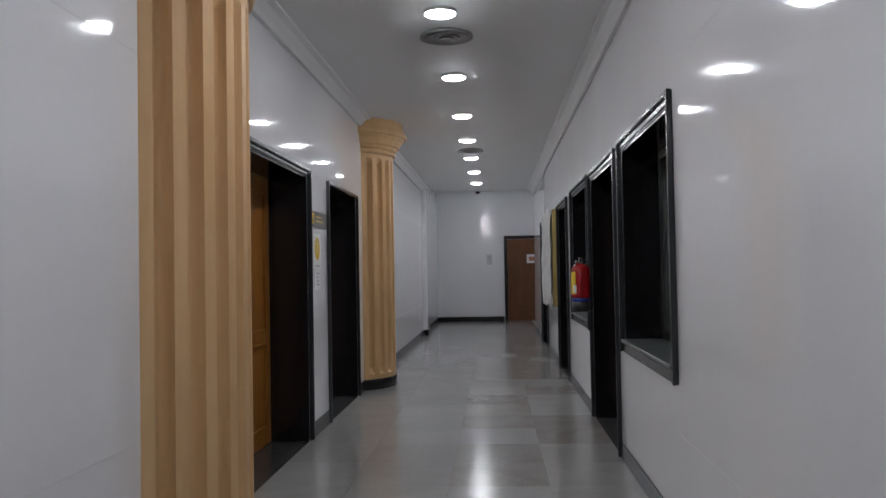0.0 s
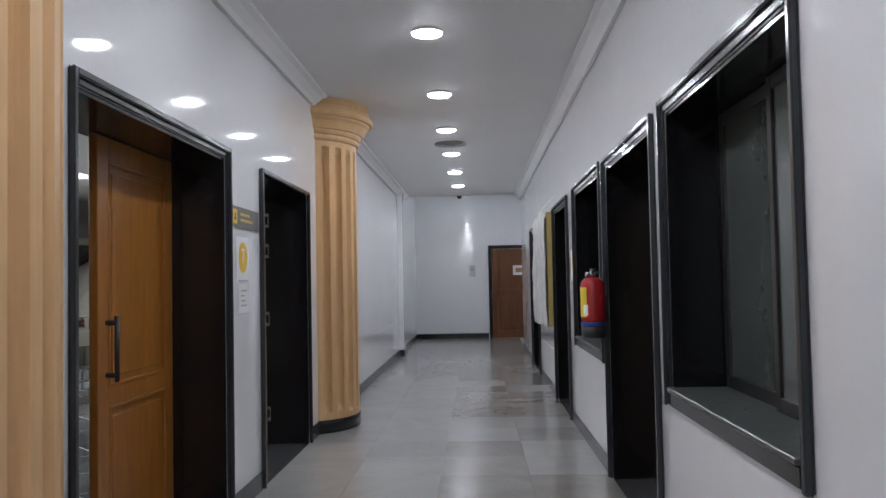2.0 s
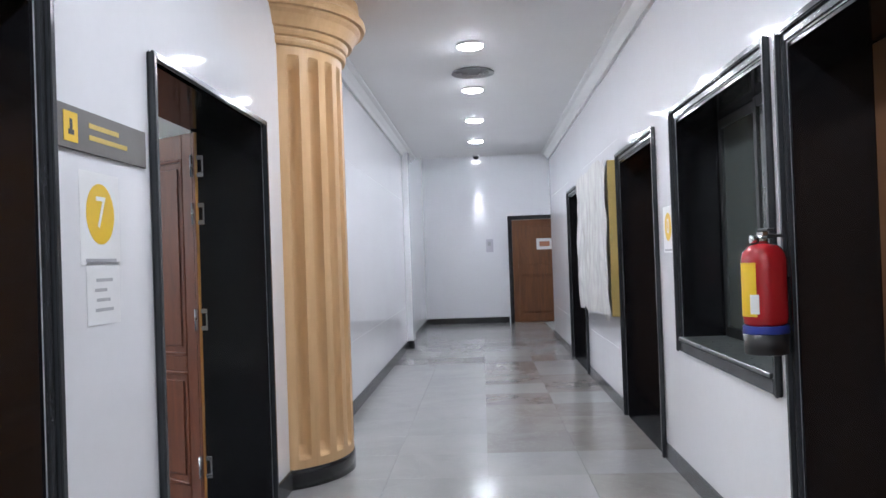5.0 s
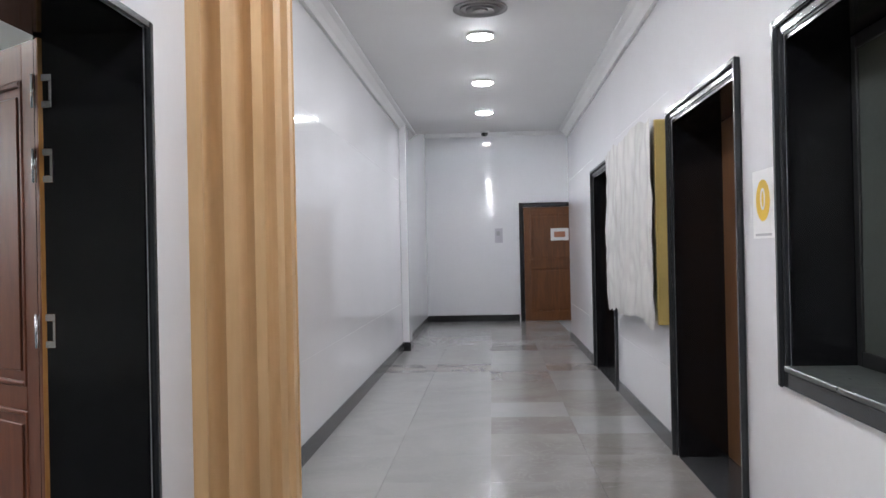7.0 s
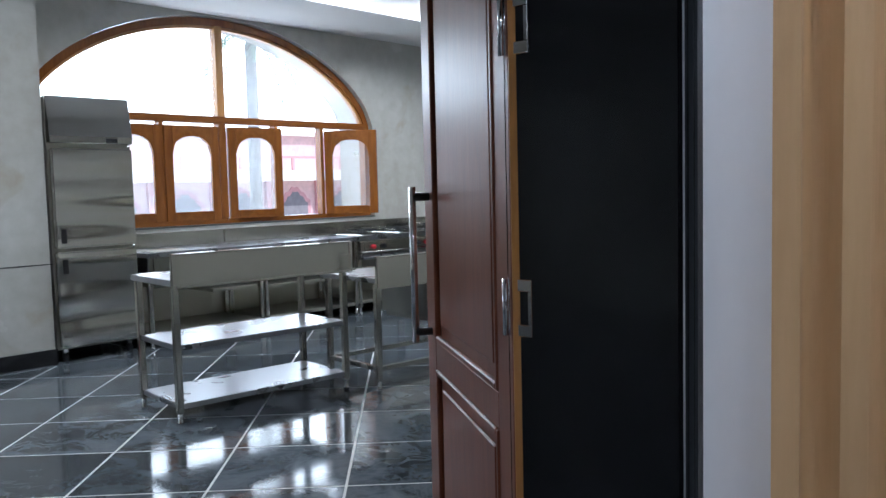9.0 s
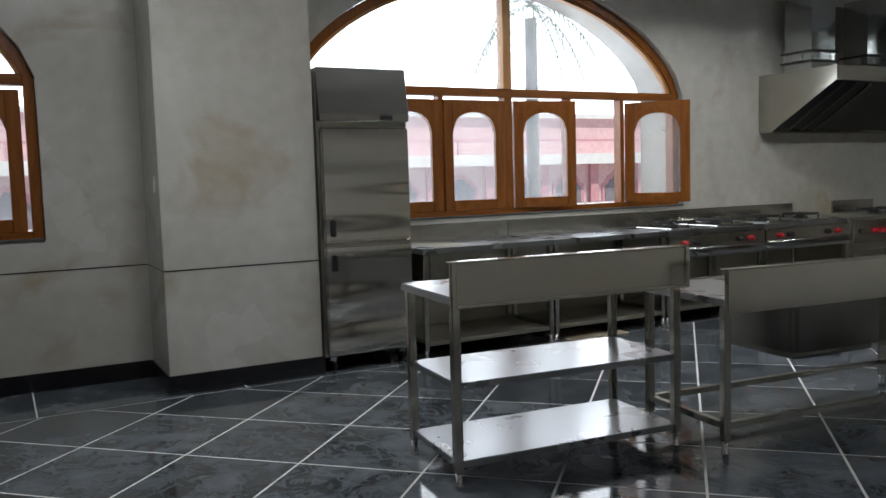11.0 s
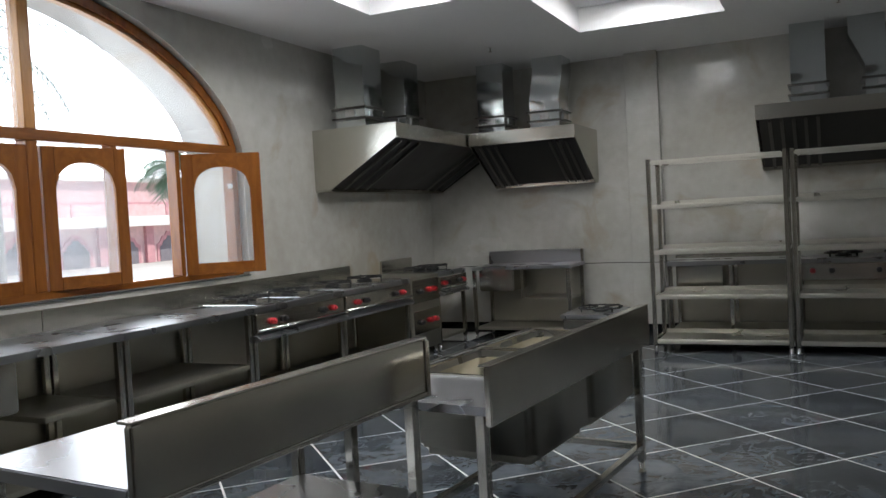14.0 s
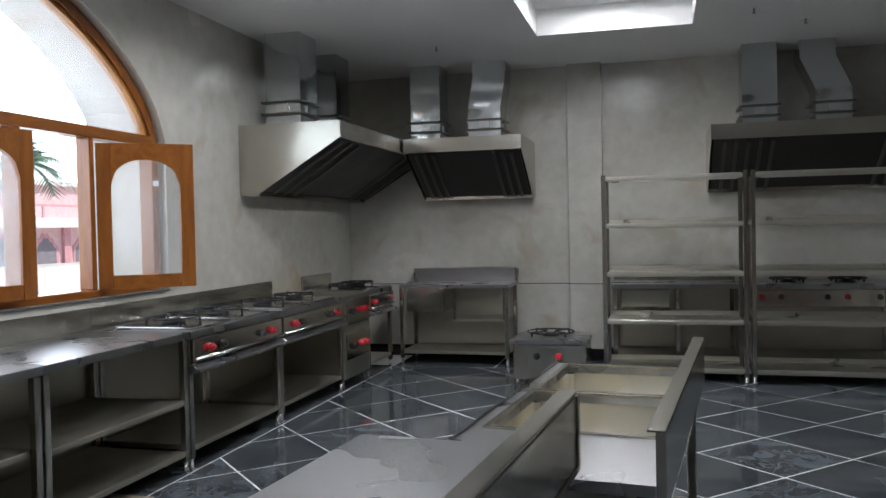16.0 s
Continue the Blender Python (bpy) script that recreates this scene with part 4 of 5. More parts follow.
structure("backdrop", boxes((-140, -139, -220, 260, -0.6, 160)), SKYGLOW, "bright white hazy sky", "sky")
t = thing("courtyard_building", "pink arcaded courtyard building with white ledges", "building")
FX = -46.0


def cusped(bm, c, w, h, z0, x0, x1):
    """A cusped arch shape drawn out as a solid plate."""
    pts = [(c - w / 2, z0), (c - w / 2, z0 + h * 0.55)]
    n = 5
    for k in range(1, 2 * n):
        f = k / (2 * n)
        y = c - w / 2 + w * f
        z = z0 + h * (0.55 + 0.45 * (1 - abs(2 * f - 1) ** 1.4)) - (0.07 * h if k % 2 else 0)
        pts.append((y, z))
    pts += [(c + w / 2, z0 + h * 0.55), (c + w / 2, z0)]
    prism(bm, pts, "x", x0, x1)


part("wall", boxes((FX - 6, FX, -30, 70, -0.6, 2.0)), PINK, t)
part("upper_wall", boxes((FX - 6, FX - 1.5, -30, 70, 2.7, 5.2)), PINK, t)
part("ledge", boxes((FX - 6, FX + 0.9, -30, 70, 2.0, 2.7)), WHITEPL, t, "broad white ledge")
part("parapet", boxes((FX - 6, FX - 1.2, -30, 70, 5.2, 5.5)), WHITEPL, t)
part("balcony_rail", boxes((FX - 0.1, FX, -30, 70, 3.55, 3.7)), PINKDK, t)
for k in range(22):
    y = -25 + 4.2 * k
    bm = bmesh.new()
    cusped(bm, y, 2.6, 2.3, -0.6, FX - 0.02, FX + 0.06)
    s = part("arch_surround", bm, PINKDK, t)
    # the shaded depth of the arch, painted as a grey plate on the wall
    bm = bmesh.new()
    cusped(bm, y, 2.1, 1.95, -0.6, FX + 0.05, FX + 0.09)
    part("arch_shade_plate", bm, ARCHSHADE, s)
    part("pier", boxes((FX, FX + 0.25, y + 1.75, y + 2.45, -0.6, 2.0)), PINKDK, t)
    part("rail_post", boxes((FX - 0.1, FX, y - 0.1, y + 0.1, 2.7, 3.55)), PINKDK, t)


def palm(x, y, height, seed):
    rnd = random.Random(seed)
    t = thing("palm_tree", "tall palm with a grey ringed trunk", "palm", "courtyard palms", pose(x, y, -0.6))
    prof = [(0.20, 0.0)]
    for k in range(1, int(height / 0.18)):
        prof += [(0.155 - 0.02 * k * 0.18 / height, k * 0.18 - 0.03), (0.17 - 0.02 * k * 0.18 / height, k * 0.18)]
    part("trunk", lathe(bmesh.new(), (0, 0, 0), prof, 14), BARK, t)
    bm = bmesh.new()
    for f in range(26):
        az, up, ln = rnd.uniform(0, 6.28), rnd.uniform(-0.5, 1.1), rnd.uniform(1.8, 2.8) * (1.0 if height > 5 else 0.42)
        d = Vector((math.cos(az), math.sin(az), 0))
        side = Vector((-d.y, d.x, 0))
        p, v = Vector((0, 0, height)), d * math.cos(up) + Vector((0, 0, math.sin(up)))
        for s in range(16):
            q = p + v * (ln / 16)
            wv = 0.016
            bm.faces.new([bm.verts.new(c) for c in (p - side * wv, q - side * wv, q + side * wv, p + side * wv)])
            lf = 0.55 * math.sin(math.pi * (s + 2) / 19)
            for sg in (-1, 1):
                tip = q + side * sg * lf * 0.8 + v * lf * 0.5 + Vector((0, 0, -0.22 * lf + rnd.uniform(-0.06, 0.04)))
                bm.faces.new([bm.verts.new(c) for c in (p, p + v * 0.05, tip)])
            p, v = q, (v + Vector((0, 0, -0.10))).normalized()
    part("crown", bm, LEAF, t, "drooping green fronds")


palm(-16.0, 23.3, 3.5, 3)
palm(-17.0, 19.3, 5.9, 5)

# ---- kitchen: furniture ----


def leg(parent, x, y, h, s=0.038, foot=True):
    p = part("leg", bevelled(boxes((x - s / 2, x + s / 2, y - s / 2, y + s / 2, 0.07 if foot else 0.001, h)), 0.004), STEEL, parent)
    if foot:
        part("foot", lathe(bmesh.new(), (x, y, 0), [(0.013, 0.001), (0.019, 0.006), (0.019, 0.02), (0.014, 0.03), (0.014, 0.0705)], 12), CHROME, p)
    return p


def slab(x0, x1, y0, y1, z, lip=0.03, t=0.004):
    """A folded steel shelf or top with turned-down edges."""
    return bevelled(boxes((x0, x1, y0, y1, z - lip, z)), 0.004, 2)


# free-standing table with a raised back
t = thing("steel_work_table", "steel work table with raised back and two shelves", "table", "free-standing steel tables", pose(-3.455, 9.49, 0, rz=-5.0))
part("tabletop", slab(-0.56, 0.0, 0.0, 1.19, 0.815, 0.035), STEELTOP, t)
part("back_panel", bevelled(boxes((0.001, 0.025, 0.0, 1.19, 0.765, 0.95)), 0.004, 2), STEEL, t)
part("back_lip", bevelled(boxes((-0.022, 0.0245, 0.001, 1.189, 0.9505, 0.958)), 0.002), STEEL, t)
for ya, yb, za, zb in ((0.0, 0.022, 0.765, 0.95), (1.168, 1.19, 0.765, 0.95), (0.022, 1.168, 0.765, 0.78)):
    part("back_fold", bevelled(boxes((0.0255, 0.031, ya, yb, za, zb)), 0.002), STEEL, t)
# solid black block stands in for shade inside the hollow folded back
part("channel_end", boxes((-0.0225, 0.0005, 1.15, 1.1885, 0.8155, 0.9495)), BLACKP, t, "black block for the shade in the hollow end of the back")
for z in (0.45, 0.12):
    part("shelf", slab(-0.53, -0.02, 0.03, 1.16, z, 0.03), STEELTOP, t)
for x in (-0.53, -0.03):
    for y in (0.035, 1.155):
        leg(t, x, y, 0.779)

# free-standing two-bowl sink
t = thing("double_sink_table", "steel sink table with two deep bowls", "sink", "free-standing steel tables", pose(-3.145, 10.70, 0, rz=-5.7))
top = 0.725
xa, xb = -0.56, -0.05
ycuts = [(0.46, 1.03), (1.08, 1.66)]
bm = plate(bmesh.new(), (-0.62, xa, xb, 0.0), (0.0, ycuts[0][0], ycuts[0][1], ycuts[1][0], ycuts[1][1], 1.73), top - 0.03, top,
           lambda x, y: not (xa < x < xb and any(p < y < q for p, q in ycuts)))
part("deck", bm, STEELTOP, t)
part("deck_rim", bevelled(boxes((-0.632, -0.6205, 0, 1.73, top - 0.045, top + 0.008)), 0.003), STEEL, t)
part("back_panel", bevelled(boxes((0.001, 0.026, 0.0, 1.73, 0.66, 0.855)), 0.004, 2), STEEL, t)
part("back_lip", bevelled(boxes((-0.02, 0.0255, 0.001, 1.729, 0.8555, 0.862)), 0.002), STEEL, t)
for ya, yb in ycuts:
    w, o, d = 0.004, 0.012, top - 0.33
    b = part("bowl", basin(xa - w, xb + w, ya - w, yb + w, d, top - 0.031, 0.035), SINKIN, t, "deep square sink bowl")
    part("bowl_shell", basin(xa - o, xb + o, ya - o, yb + o, d - 0.008, top - 0.032, 0.04), STEELDK, b)
    part("rim", plate(bmesh.new(), (xa - 0.02, xa, xb, xb + 0.02), (ya - 0.02, ya, yb, yb + 0.02), top + 0.0005, top + 0.007, lambda x, y: not (xa < x < xb and ya < y < yb)), STEEL, b, "raised steel rim")
    part("drain", lathe(bmesh.new(), ((xa + xb) / 2, (ya + yb) / 2, d), [(0.045, 0.001), (0.04, 0.004)], 20), CHROME, b)
for x in (-0.58, -0.03):
    for y in (0.035, 1.69):
        leg(t, x, y, top - 0.031)
part("brace", boxes((-0.045, -0.015, 0.05, 1.675, 0.13, 0.16)), STEEL, t)
part("brace", boxes((-0.595, -0.565, 0.05, 1.675, 0.13, 0.16)), STEEL, t)
part("brace", boxes((-0.565, -0.045, 0.02, 0.05, 0.13, 0.16)), STEEL, t)
part("brace", boxes((-0.565, -0.045, 1.675, 1.705, 0.13, 0.16)), STEEL, t)

# tall refrigerator
t = thing("steel_refrigerator", "tall steel two-door refrigerator beside the pillar", "refrigerator", m=pose(-5.77, 9.81, 0))
FW = 0.66
part("body", bevelled(boxes((-0.60, -0.045, 0, FW, 0.10, 2.045)), 0.004), STEELDK, t)
p = part("door", bevelled(boxes((-0.043, 0.012, 0.012, FW - 0.006, 0.12, 0.86)), 0.012, 3), FRIDGE, t)
part("handle", bevelled(boxes((0.0125, 0.02, 0.055, 0.095, 0.69, 0.80)), 0.004), BLACKP, p, "recessed black grip")
p = part("door", bevelled(boxes((-0.043, 0.012, 0.012, FW - 0.006, 0.885, 1.655)), 0.012, 3), FRIDGE, t)
part("handle", bevelled(boxes((0.0125, 0.02, 0.055, 0.095, 0.925, 1.035)), 0.004), BLACKP, p, "recessed black grip")
bm = prism(bmesh.new(), [(-0.043, 1.69), (0.022, 1.69), (0.022, 1.74), (-0.024, 2.05), (-0.043, 2.05)], "y", 0.004, FW - 0.004)
p = part("top_panel", bevelled(bm, 0.005), FRIDGE, t)
part("display", boxes((0.0225, 0.026, 0.44, 0.53, 1.70, 1.73)), BLACKP, p, "black display")
part("hinge", tube(bmesh.new(), (0.0, FW - 0.03, 0.861), (0.0, FW - 0.03, 0.884), 0.012), CHROME, t)
part("hinge", tube(bmesh.new(), (0.0, FW - 0.03, 1.656), (0.0, FW - 0.03, 1.689), 0.012), CHROME, t)
for x in (-0.54, -0.08):
    for y in (0.07, FW - 0.07):
        c = part("castor", tube(bmesh.new(), (x, y - 0.014, 0.036), (x, y + 0.014, 0.036), 0.035, 16), BLACKP, t)
        part("fork", boxes((x - 0.012, x + 0.012, y - 0.02, y + 0.02, 0.065, 0.0995)), CHROME, c)

CF, CB, CT = -5.72, KX + 0.03, 0.80     # counter front, back and top


def counter_frame(t, y0, y1, shelves, splash=True, topmat=STEELTOP):
    part("worktop", slab(CB, CF, y0, y1, CT, 0.04), topmat, t)
    if splash:
        part("splash_back", bevelled(boxes((CB - 0.025, CB - 0.001, y0, y1, CT - 0.04, 0.935)), 0.004), STEEL, t)
    for x in (CF - 0.03, CB + 0.03):
        for y in (y0 + 0.025, y1 - 0.025):
            leg(t, x, y, CT - 0.041)
    for z in shelves:
        part("shelf", slab(CB + 0.01, CF - 0.015, y0 + 0.047, y1 - 0.047, z, 0.03), STEELDK, t)
    part("back_sheet", boxes((CB - 0.02, CB - 0.005, y0 + 0.01, y1 - 0.01, 0.10, CT - 0.042)), STEELDK, t)


def burner(name_parent, x, y, z, s=0.16):
    b = part("burner", lathe(bmesh.new(), (x, y, z), [(0.07, 0.001), (0.07, 0.012), (0.045, 0.016), (0.045, 0.026), (0.03, 0.03)], 20), IRON, name_parent, "cast iron burner")
    bm = bmesh.new()
    for k in range(4):
        a = math.pi / 4 + k * math.pi / 2
        dx, dy = math.cos(a), math.sin(a)
        tube(bm, (x + dx * 0.05, y + dy * 0.05, z + 0.038), (x + dx * s, y + dy * s, z + 0.042), 0.008, 6)
        tube(bm, (x + dx * s, y + dy * s, z + 0.042), (x + dx * s, y + dy * s, z + 0.002), 0.008, 6)
    for k in range(16):
        a0, a1 = 2 * math.pi * k / 16, 2 * math.pi * (k + 1) / 16
        tube(bm, (x + math.cos(a0) * s, y + math.sin(a0) * s, z + 0.036), (x + math.cos(a1) * s, y + math.sin(a1) * s, z + 0.036), 0.007, 6)
    part("pan_support", bm, IRON, b)
    return b


def knob(parent, p, axis, material, r=0.026):
    """A turned control knob on a panel; axis is the way it points."""
    a = Vector(p)
    d = Vector(axis)
    k = part("knob", tube(bmesh.new(), a, a + d * 0.028, r, 16, r * 0.85), material, parent, "red control knob" if material is REDK else "black control knob")
    part("grip", tube(bmesh.new(), a + d * 0.0285, a + d * 0.042, r * 0.55, 10, r * 0.4), material, k)


t = thing("sink_counter", "steel counter with a hanging sink box and shelf", "counter", "counters along the window wall")
counter_frame(t, 10.53, 11.665, (0.13,))
b = part("bowl", bevelled(boxes((CB + 0.06, CF - 0.05, 10.60, 11.02, 0.50, CT - 0.041)), 0.01, 2), STEEL, t, "sink box hanging below the top")
part("bowl_mouth", boxes((CB + 0.1, CF - 0.1, 10.63, 10.99, CT + 0.0003, CT + 0.0012)), STEELDK, b)
part("shelf", slab(CB + 0.01, CF - 0.04, 11.15, 11.61, 0.44, 0.03), STEELDK, t)
t = thing("steel_counter", "steel counter with two shelves and splash back", "counter", "counters along the window wall")
counter_frame(t, 11.67, 12.815, (0.13, 0.42))


def gas_range(y0, y1, label):
    t = thing("gas_range", label, "range", "gas ranges along the window wall")
    counter_frame(t, y0, y1, (0.14,), True, STEELTOP)
    p = part("control_panel", bevelled(boxes((CF - 0.012, CF + 0.012, y0 + 0.015, y1 - 0.015, 0.615, 0.755)), 0.004), STEEL, t)
    bm = prism(bmesh.new(), [(CF - 0.02, 0.555), (CF + 0.035, 0.565), (CF + 0.045, 0.585), (CF + 0.012, 0.608), (CF - 0.02, 0.608)], "y", y0 + 0.005, y1 - 0.005)
    part("drip_rail", bevelled(bm, 0.003), STEELTOP, t, "folded steel drip rail")
    ln = y1 - y0
    for f, mt in ((0.16, REDK), (0.28, BLACKP), (0.72, BLACKP), (0.84, REDK)):
        knob(p, (CF + 0.012, y0 + ln * f, 0.69), (1, 0, 0), mt)
    part("gas_pipe", tube(bmesh.new(), (CF + 0.02, y0 + 0.02, 0.635), (CF + 0.02, y1 - 0.02, 0.635), 0.010, 10), CHROME, t)
    for f in (0.27, 0.73):
        part("drip_tray", bevelled(boxes((CB + 0.09, CF - 0.04, y0 + ln * f - 0.23, y0 + ln * f + 0.23, CT + 0.0005, CT + 0.014)), 0.004), CHROME, t, "bright steel drip tray")
        burner(t, (CB + CF) / 2 + 0.02, y0 + ln * f, CT + 0.0145)
    return t


gas_range(12.82, 13.985, "two-burner steel gas range with red knobs")
gas_range(13.99, 15.175, "two-burner steel gas range with red knobs and open base")
t = thing("oven_unit", "narrow steel oven unit with knobs and vent holes", "oven")
part("body", bevelled(boxes((CB, CF, 15.18, 15.80, 0.09, 0.80)), 0.005), STEELDK, t)
for zc, red in ((0.66, True), (0.36, True)):
    p = part("front_panel", bevelled(boxes((CF + 0.0005, CF + 0.012, 15.21, 15.77, zc - 0.11, zc + 0.11)), 0.004), STEEL, t)
    for f, mt in ((0.25, BLACKP), (0.6, REDK), (0.8, REDK)):
        knob(p, (CF + 0.012, 15.21 + 0.56 * f, zc), (1, 0, 0), mt, 0.028)
for j in range(2):
    for i in range(8):
        part("vent_hole", tube(bmesh.new(), (CF + 0.0121, 15.26 + 0.06 * i, 0.745 - 0.03 * j), (CF + 0.0128, 15.26 + 0.06 * i, 0.745 - 0.03 * j), 0.008, 8), BLACKP, t)
for y in (15.23, 15.75):
    for x in (CF - 0.05, CB + 0.05):
        part("foot", tube(bmesh.new(), (x, y, 0.001), (x, y, 0.0895), 0.02), CHROME, t)
gas_range(15.805, 16.50, "corner steel gas range with red knobs")

# sink table on the far wall
t = thing("wall_sink_table", "steel table with sink box under a bright splash back", "table")
X0, X1, Y0, Y1 = -5.68, -4.56, 16.56, 17.10
part("tabletop", slab(X0, X1, Y0, Y1, 0.80, 0.035), STEELTOP, t)
part("splash_back", bevelled(boxes((X0, X1, Y1 + 0.001, Y1 + 0.025, 0.77, 0.94)), 0.004), STEELTOP, t)
part("side_cheek", bevelled(boxes((X1 - 0.02, X1 - 0.001, Y1 - 0.06, Y1, 0.801, 0.94)), 0.003), STEEL, t)
part("bowl", bevelled(boxes((X0 + 0.07, X0 + 0.47, Y0 + 0.05, Y1 - 0.05, 0.53, 0.764)), 0.012, 2), STEEL, t, "sink box hanging below the top")
part("hung_shelf", slab(X0 + 0.55, X1 - 0.05, Y0 + 0.06, Y1 - 0.02, 0.45, 0.025), STEELDK, t)
for x in (X0 + 0.56, X1 - 0.06):
    part("hanger", boxes((x - 0.012, x + 0.012, Y0 + 0.06, Y0 + 0.085, 0.4505, 0.764)), STEEL, t)
part("shelf", slab(X0 + 0.02, X1 - 0.02, Y0 + 0.02, Y1, 0.14, 0.03), STEELDK, t)
part("back_sheet", boxes((X0 + 0.02, X1 - 0.02, Y1 + 0.001, Y1 + 0.012, 0.15, 0.76)), STEELDK, t)
for x in (X0 + 0.025, X1 - 0.025):
    for y in (Y0 + 0.025, Y1 - 0.025):
        leg(t, x, y, 0.764)

# low stock-pot stove
t = thing("low_gas_stove", "low square steel stove with cast iron burner", "stove", m=pose(-4.03, 15.74, 0))
part("body", bevelled(boxes((-0.30, 0.30, -0.28, 0.28, 0.09, 0.385)), 0.006), STEEL, t)
part("top_plate", bevelled(boxes((-0.32, 0.32, -0.30, 0.30, 0.386, 0.42)), 0.006, 2), STEELTOP, t)
part("front_panel", bevelled(boxes((-0.28, 0.28, -0.29, -0.2805, 0.20, 0.37)), 0.003), STEEL, t)
knob(t, (-0.10, -0.29, 0.285), (0, -1, 0), BLACKP, 0.03)
knob(t, (0.08, -0.29, 0.285), (0, -1, 0), REDK, 0.03)
burner(t, -0.02, 0.0, 0.4205, 0.2)
for x in (-0.27, 0.27):
    for y in (-0.25, 0.25):
        part("foot", tube(bmesh.new(), (x, y, 0.001), (x, y, 0.0895), 0.02), CHROME, t)

# shelf racks
rack = thing("steel_shelf_rack", "tall empty steel rack with five shelves", "rack", "steel racks", pose(-3.62, 15.94, 0))
RW, RD, RH = 1.20, 0.50, 1.79
for x in (0.02, RW - 0.02):
    for y in (0.02, RD - 0.02):
        leg(rack, x, y, RH, 0.036)
for z in (0.13, 0.54, 0.95, 1.37, 1.775):
    part("shelf", bevelled(boxes((0.04, RW - 0.04, 0.0225, 0.026, z - 0.04, z - 0.002), (0.04, RW - 0.04, RD - 0.004, RD, z - 0.04, z + 0.03), (0.04, RW - 0.04, 0.026, RD - 0.004, z - 0.012, z - 0.008)) if z < 1.7 else
                                   boxes((0.04, RW - 0.04, RD - 0.03, RD, z - 0.03, z)), 0.0012), LIP, rack)
    part("front_lip", bevelled(boxes((0.039, RW - 0.039, 0.0, 0.022, z - 0.042, z)), 0.009, 3), LIP, rack, "bright folded front edge")
    part("end_rail", boxes((0.003, 0.018, 0.038, RD - 0.038, z - 0.03, z)), STEEL, rack)
    part("end_rail", boxes((RW - 0.018, RW - 0.003, 0.038, RD - 0.038, z - 0.03, z)), STEEL, rack)
copy_thing(rack, pose(-2.40, 15.93, 0, rz=-1.0))

# counter and range seen through the racks
t = thing("wall_counter", "steel counter with a box behind the rack", "counter")
part("worktop", slab(-3.58, -2.44, 16.55, 17.10, 0.80, 0.04), STEELTOP, t)
part("splash_back", bevelled(boxes((-3.58, -2.44, 17.101, 17.12, 0.77, 0.93)), 0.003), STEEL, t)
part("bowl", bevelled(boxes((-3.50, -3.05, 16.60, 17.05, 0.52, 0.759)), 0.01), STEEL, t, "sink box hanging below the top")
part("shelf", slab(-3.55, -2.47, 16.58, 17.08, 0.14, 0.03), STEELDK, t)
part("back_sheet", boxes((-3.56, -2.46, 17.101, 17.112, 0.15, 0.76)), STEELDK, t)
for x in (-3.55, -2.98, -2.47):
    for y in (16.58, 17.07):
        leg(t, x, y, 0.759)
t = thing("wall_gas_range", "steel gas range with red and black knobs", "range")
part("worktop", slab(-2.40, -1.10, 16.50, 17.10, 0.80, 0.04), STEELTOP, t)
p = part("control_panel", bevelled(boxes((-2.38, -1.12, 16.50, 16.52, 0.60, 0.755)), 0.004), STEEL, t)
for x, mt in ((-2.26, REDK), (-2.10, BLACKP), (-1.72, BLACKP), (-1.56, REDK), (-1.3, BLACKP)):
    knob(p, (x, 16.50, 0.69), (0, -1, 0), mt)
part("shelf", slab(-2.37, -1.13, 16.55, 17.08, 0.14, 0.03), STEELDK, t)
part("back_sheet", boxes((-2.38, -1.12, 17.101, 17.112, 0.15, 0.79)), STEELDK, t)
for x in (-2.0, -1.5):
    burner(t, x, 16.8, 0.8005)
for x in (-2.37, -1.13):
    for y in (16.54, 17.07):
        leg(t, x, y, 0.759)


def hood(name, axis, a, b, wall, sgn, label, slats):
    """An exhaust hood along a wall: the sheet body, its lip and the filters in the sloping mouth."""
    t = thing(name, label, "hood", "kitchen exhaust hoods")

    def P(d, z):
        return (wall + sgn * d, z)
    prof = [P(0.002, 1.665), P(0.16, 1.665), P(0.16, 1.685), P(0.03, 1.71), P(0.03, 2.205), P(0.86, 2.205), P(0.86, 2.10), P(0.875, 2.10), P(0.875, 2.22), P(0.002, 2.22)]
    part("canopy", prism(bmesh.new(), prof, axis, a, b), STEEL, t)
    side = [P(0.002, 1.665), P(0.17, 1.665), P(0.875, 2.09), P(0.875, 2.22), P(0.002, 2.22)]
    for q, e in ((a, a - 0.006), (b, b + 0.006)):
        part("side_panel", prism(bmesh.new(), side, axis, q, e), STEEL, t)
    inner = [P(0.18, 1.70), P(0.20, 1.685), P(0.855, 2.103), P(0.84, 2.12)]
    part("filter_bed", prism(bmesh.new(), inner, axis, a + 0.02, b - 0.02), surface("dark_filter", (0.06, 0.058, 0.055), 0.5, 0.6), t, "dark grease filter")
    n = slats
    for k in range(n):
        f = (k + 0.5) / n
        if 0.27 < f < 0.73:
            continue
        c = a + 0.06 + (b - a - 0.12) * f
        w = 0.028
        ridge = [P(0.215, 1.676), P(0.225, 1.668), P(0.835, 2.058), P(0.825, 2.076)]
        part("baffle", prism(bmesh.new(), ridge, axis, c - w / 2, c + w / 2), BAFFLE, t)
    lip = [P(0.862, 2.085), P(0.884, 2.085), P(0.884, 2.10), P(0.862, 2.10)]
    part("front_lip", prism(bmesh.new(), lip, axis, a, b), STEEL, t)
    gut = [P(0.004, 1.65), P(0.175, 1.65), P(0.175, 1.6645), P(0.004, 1.6645)]
    part("gutter", prism(bmesh.new(), gut, axis, a, b), STEEL, t)
    return t


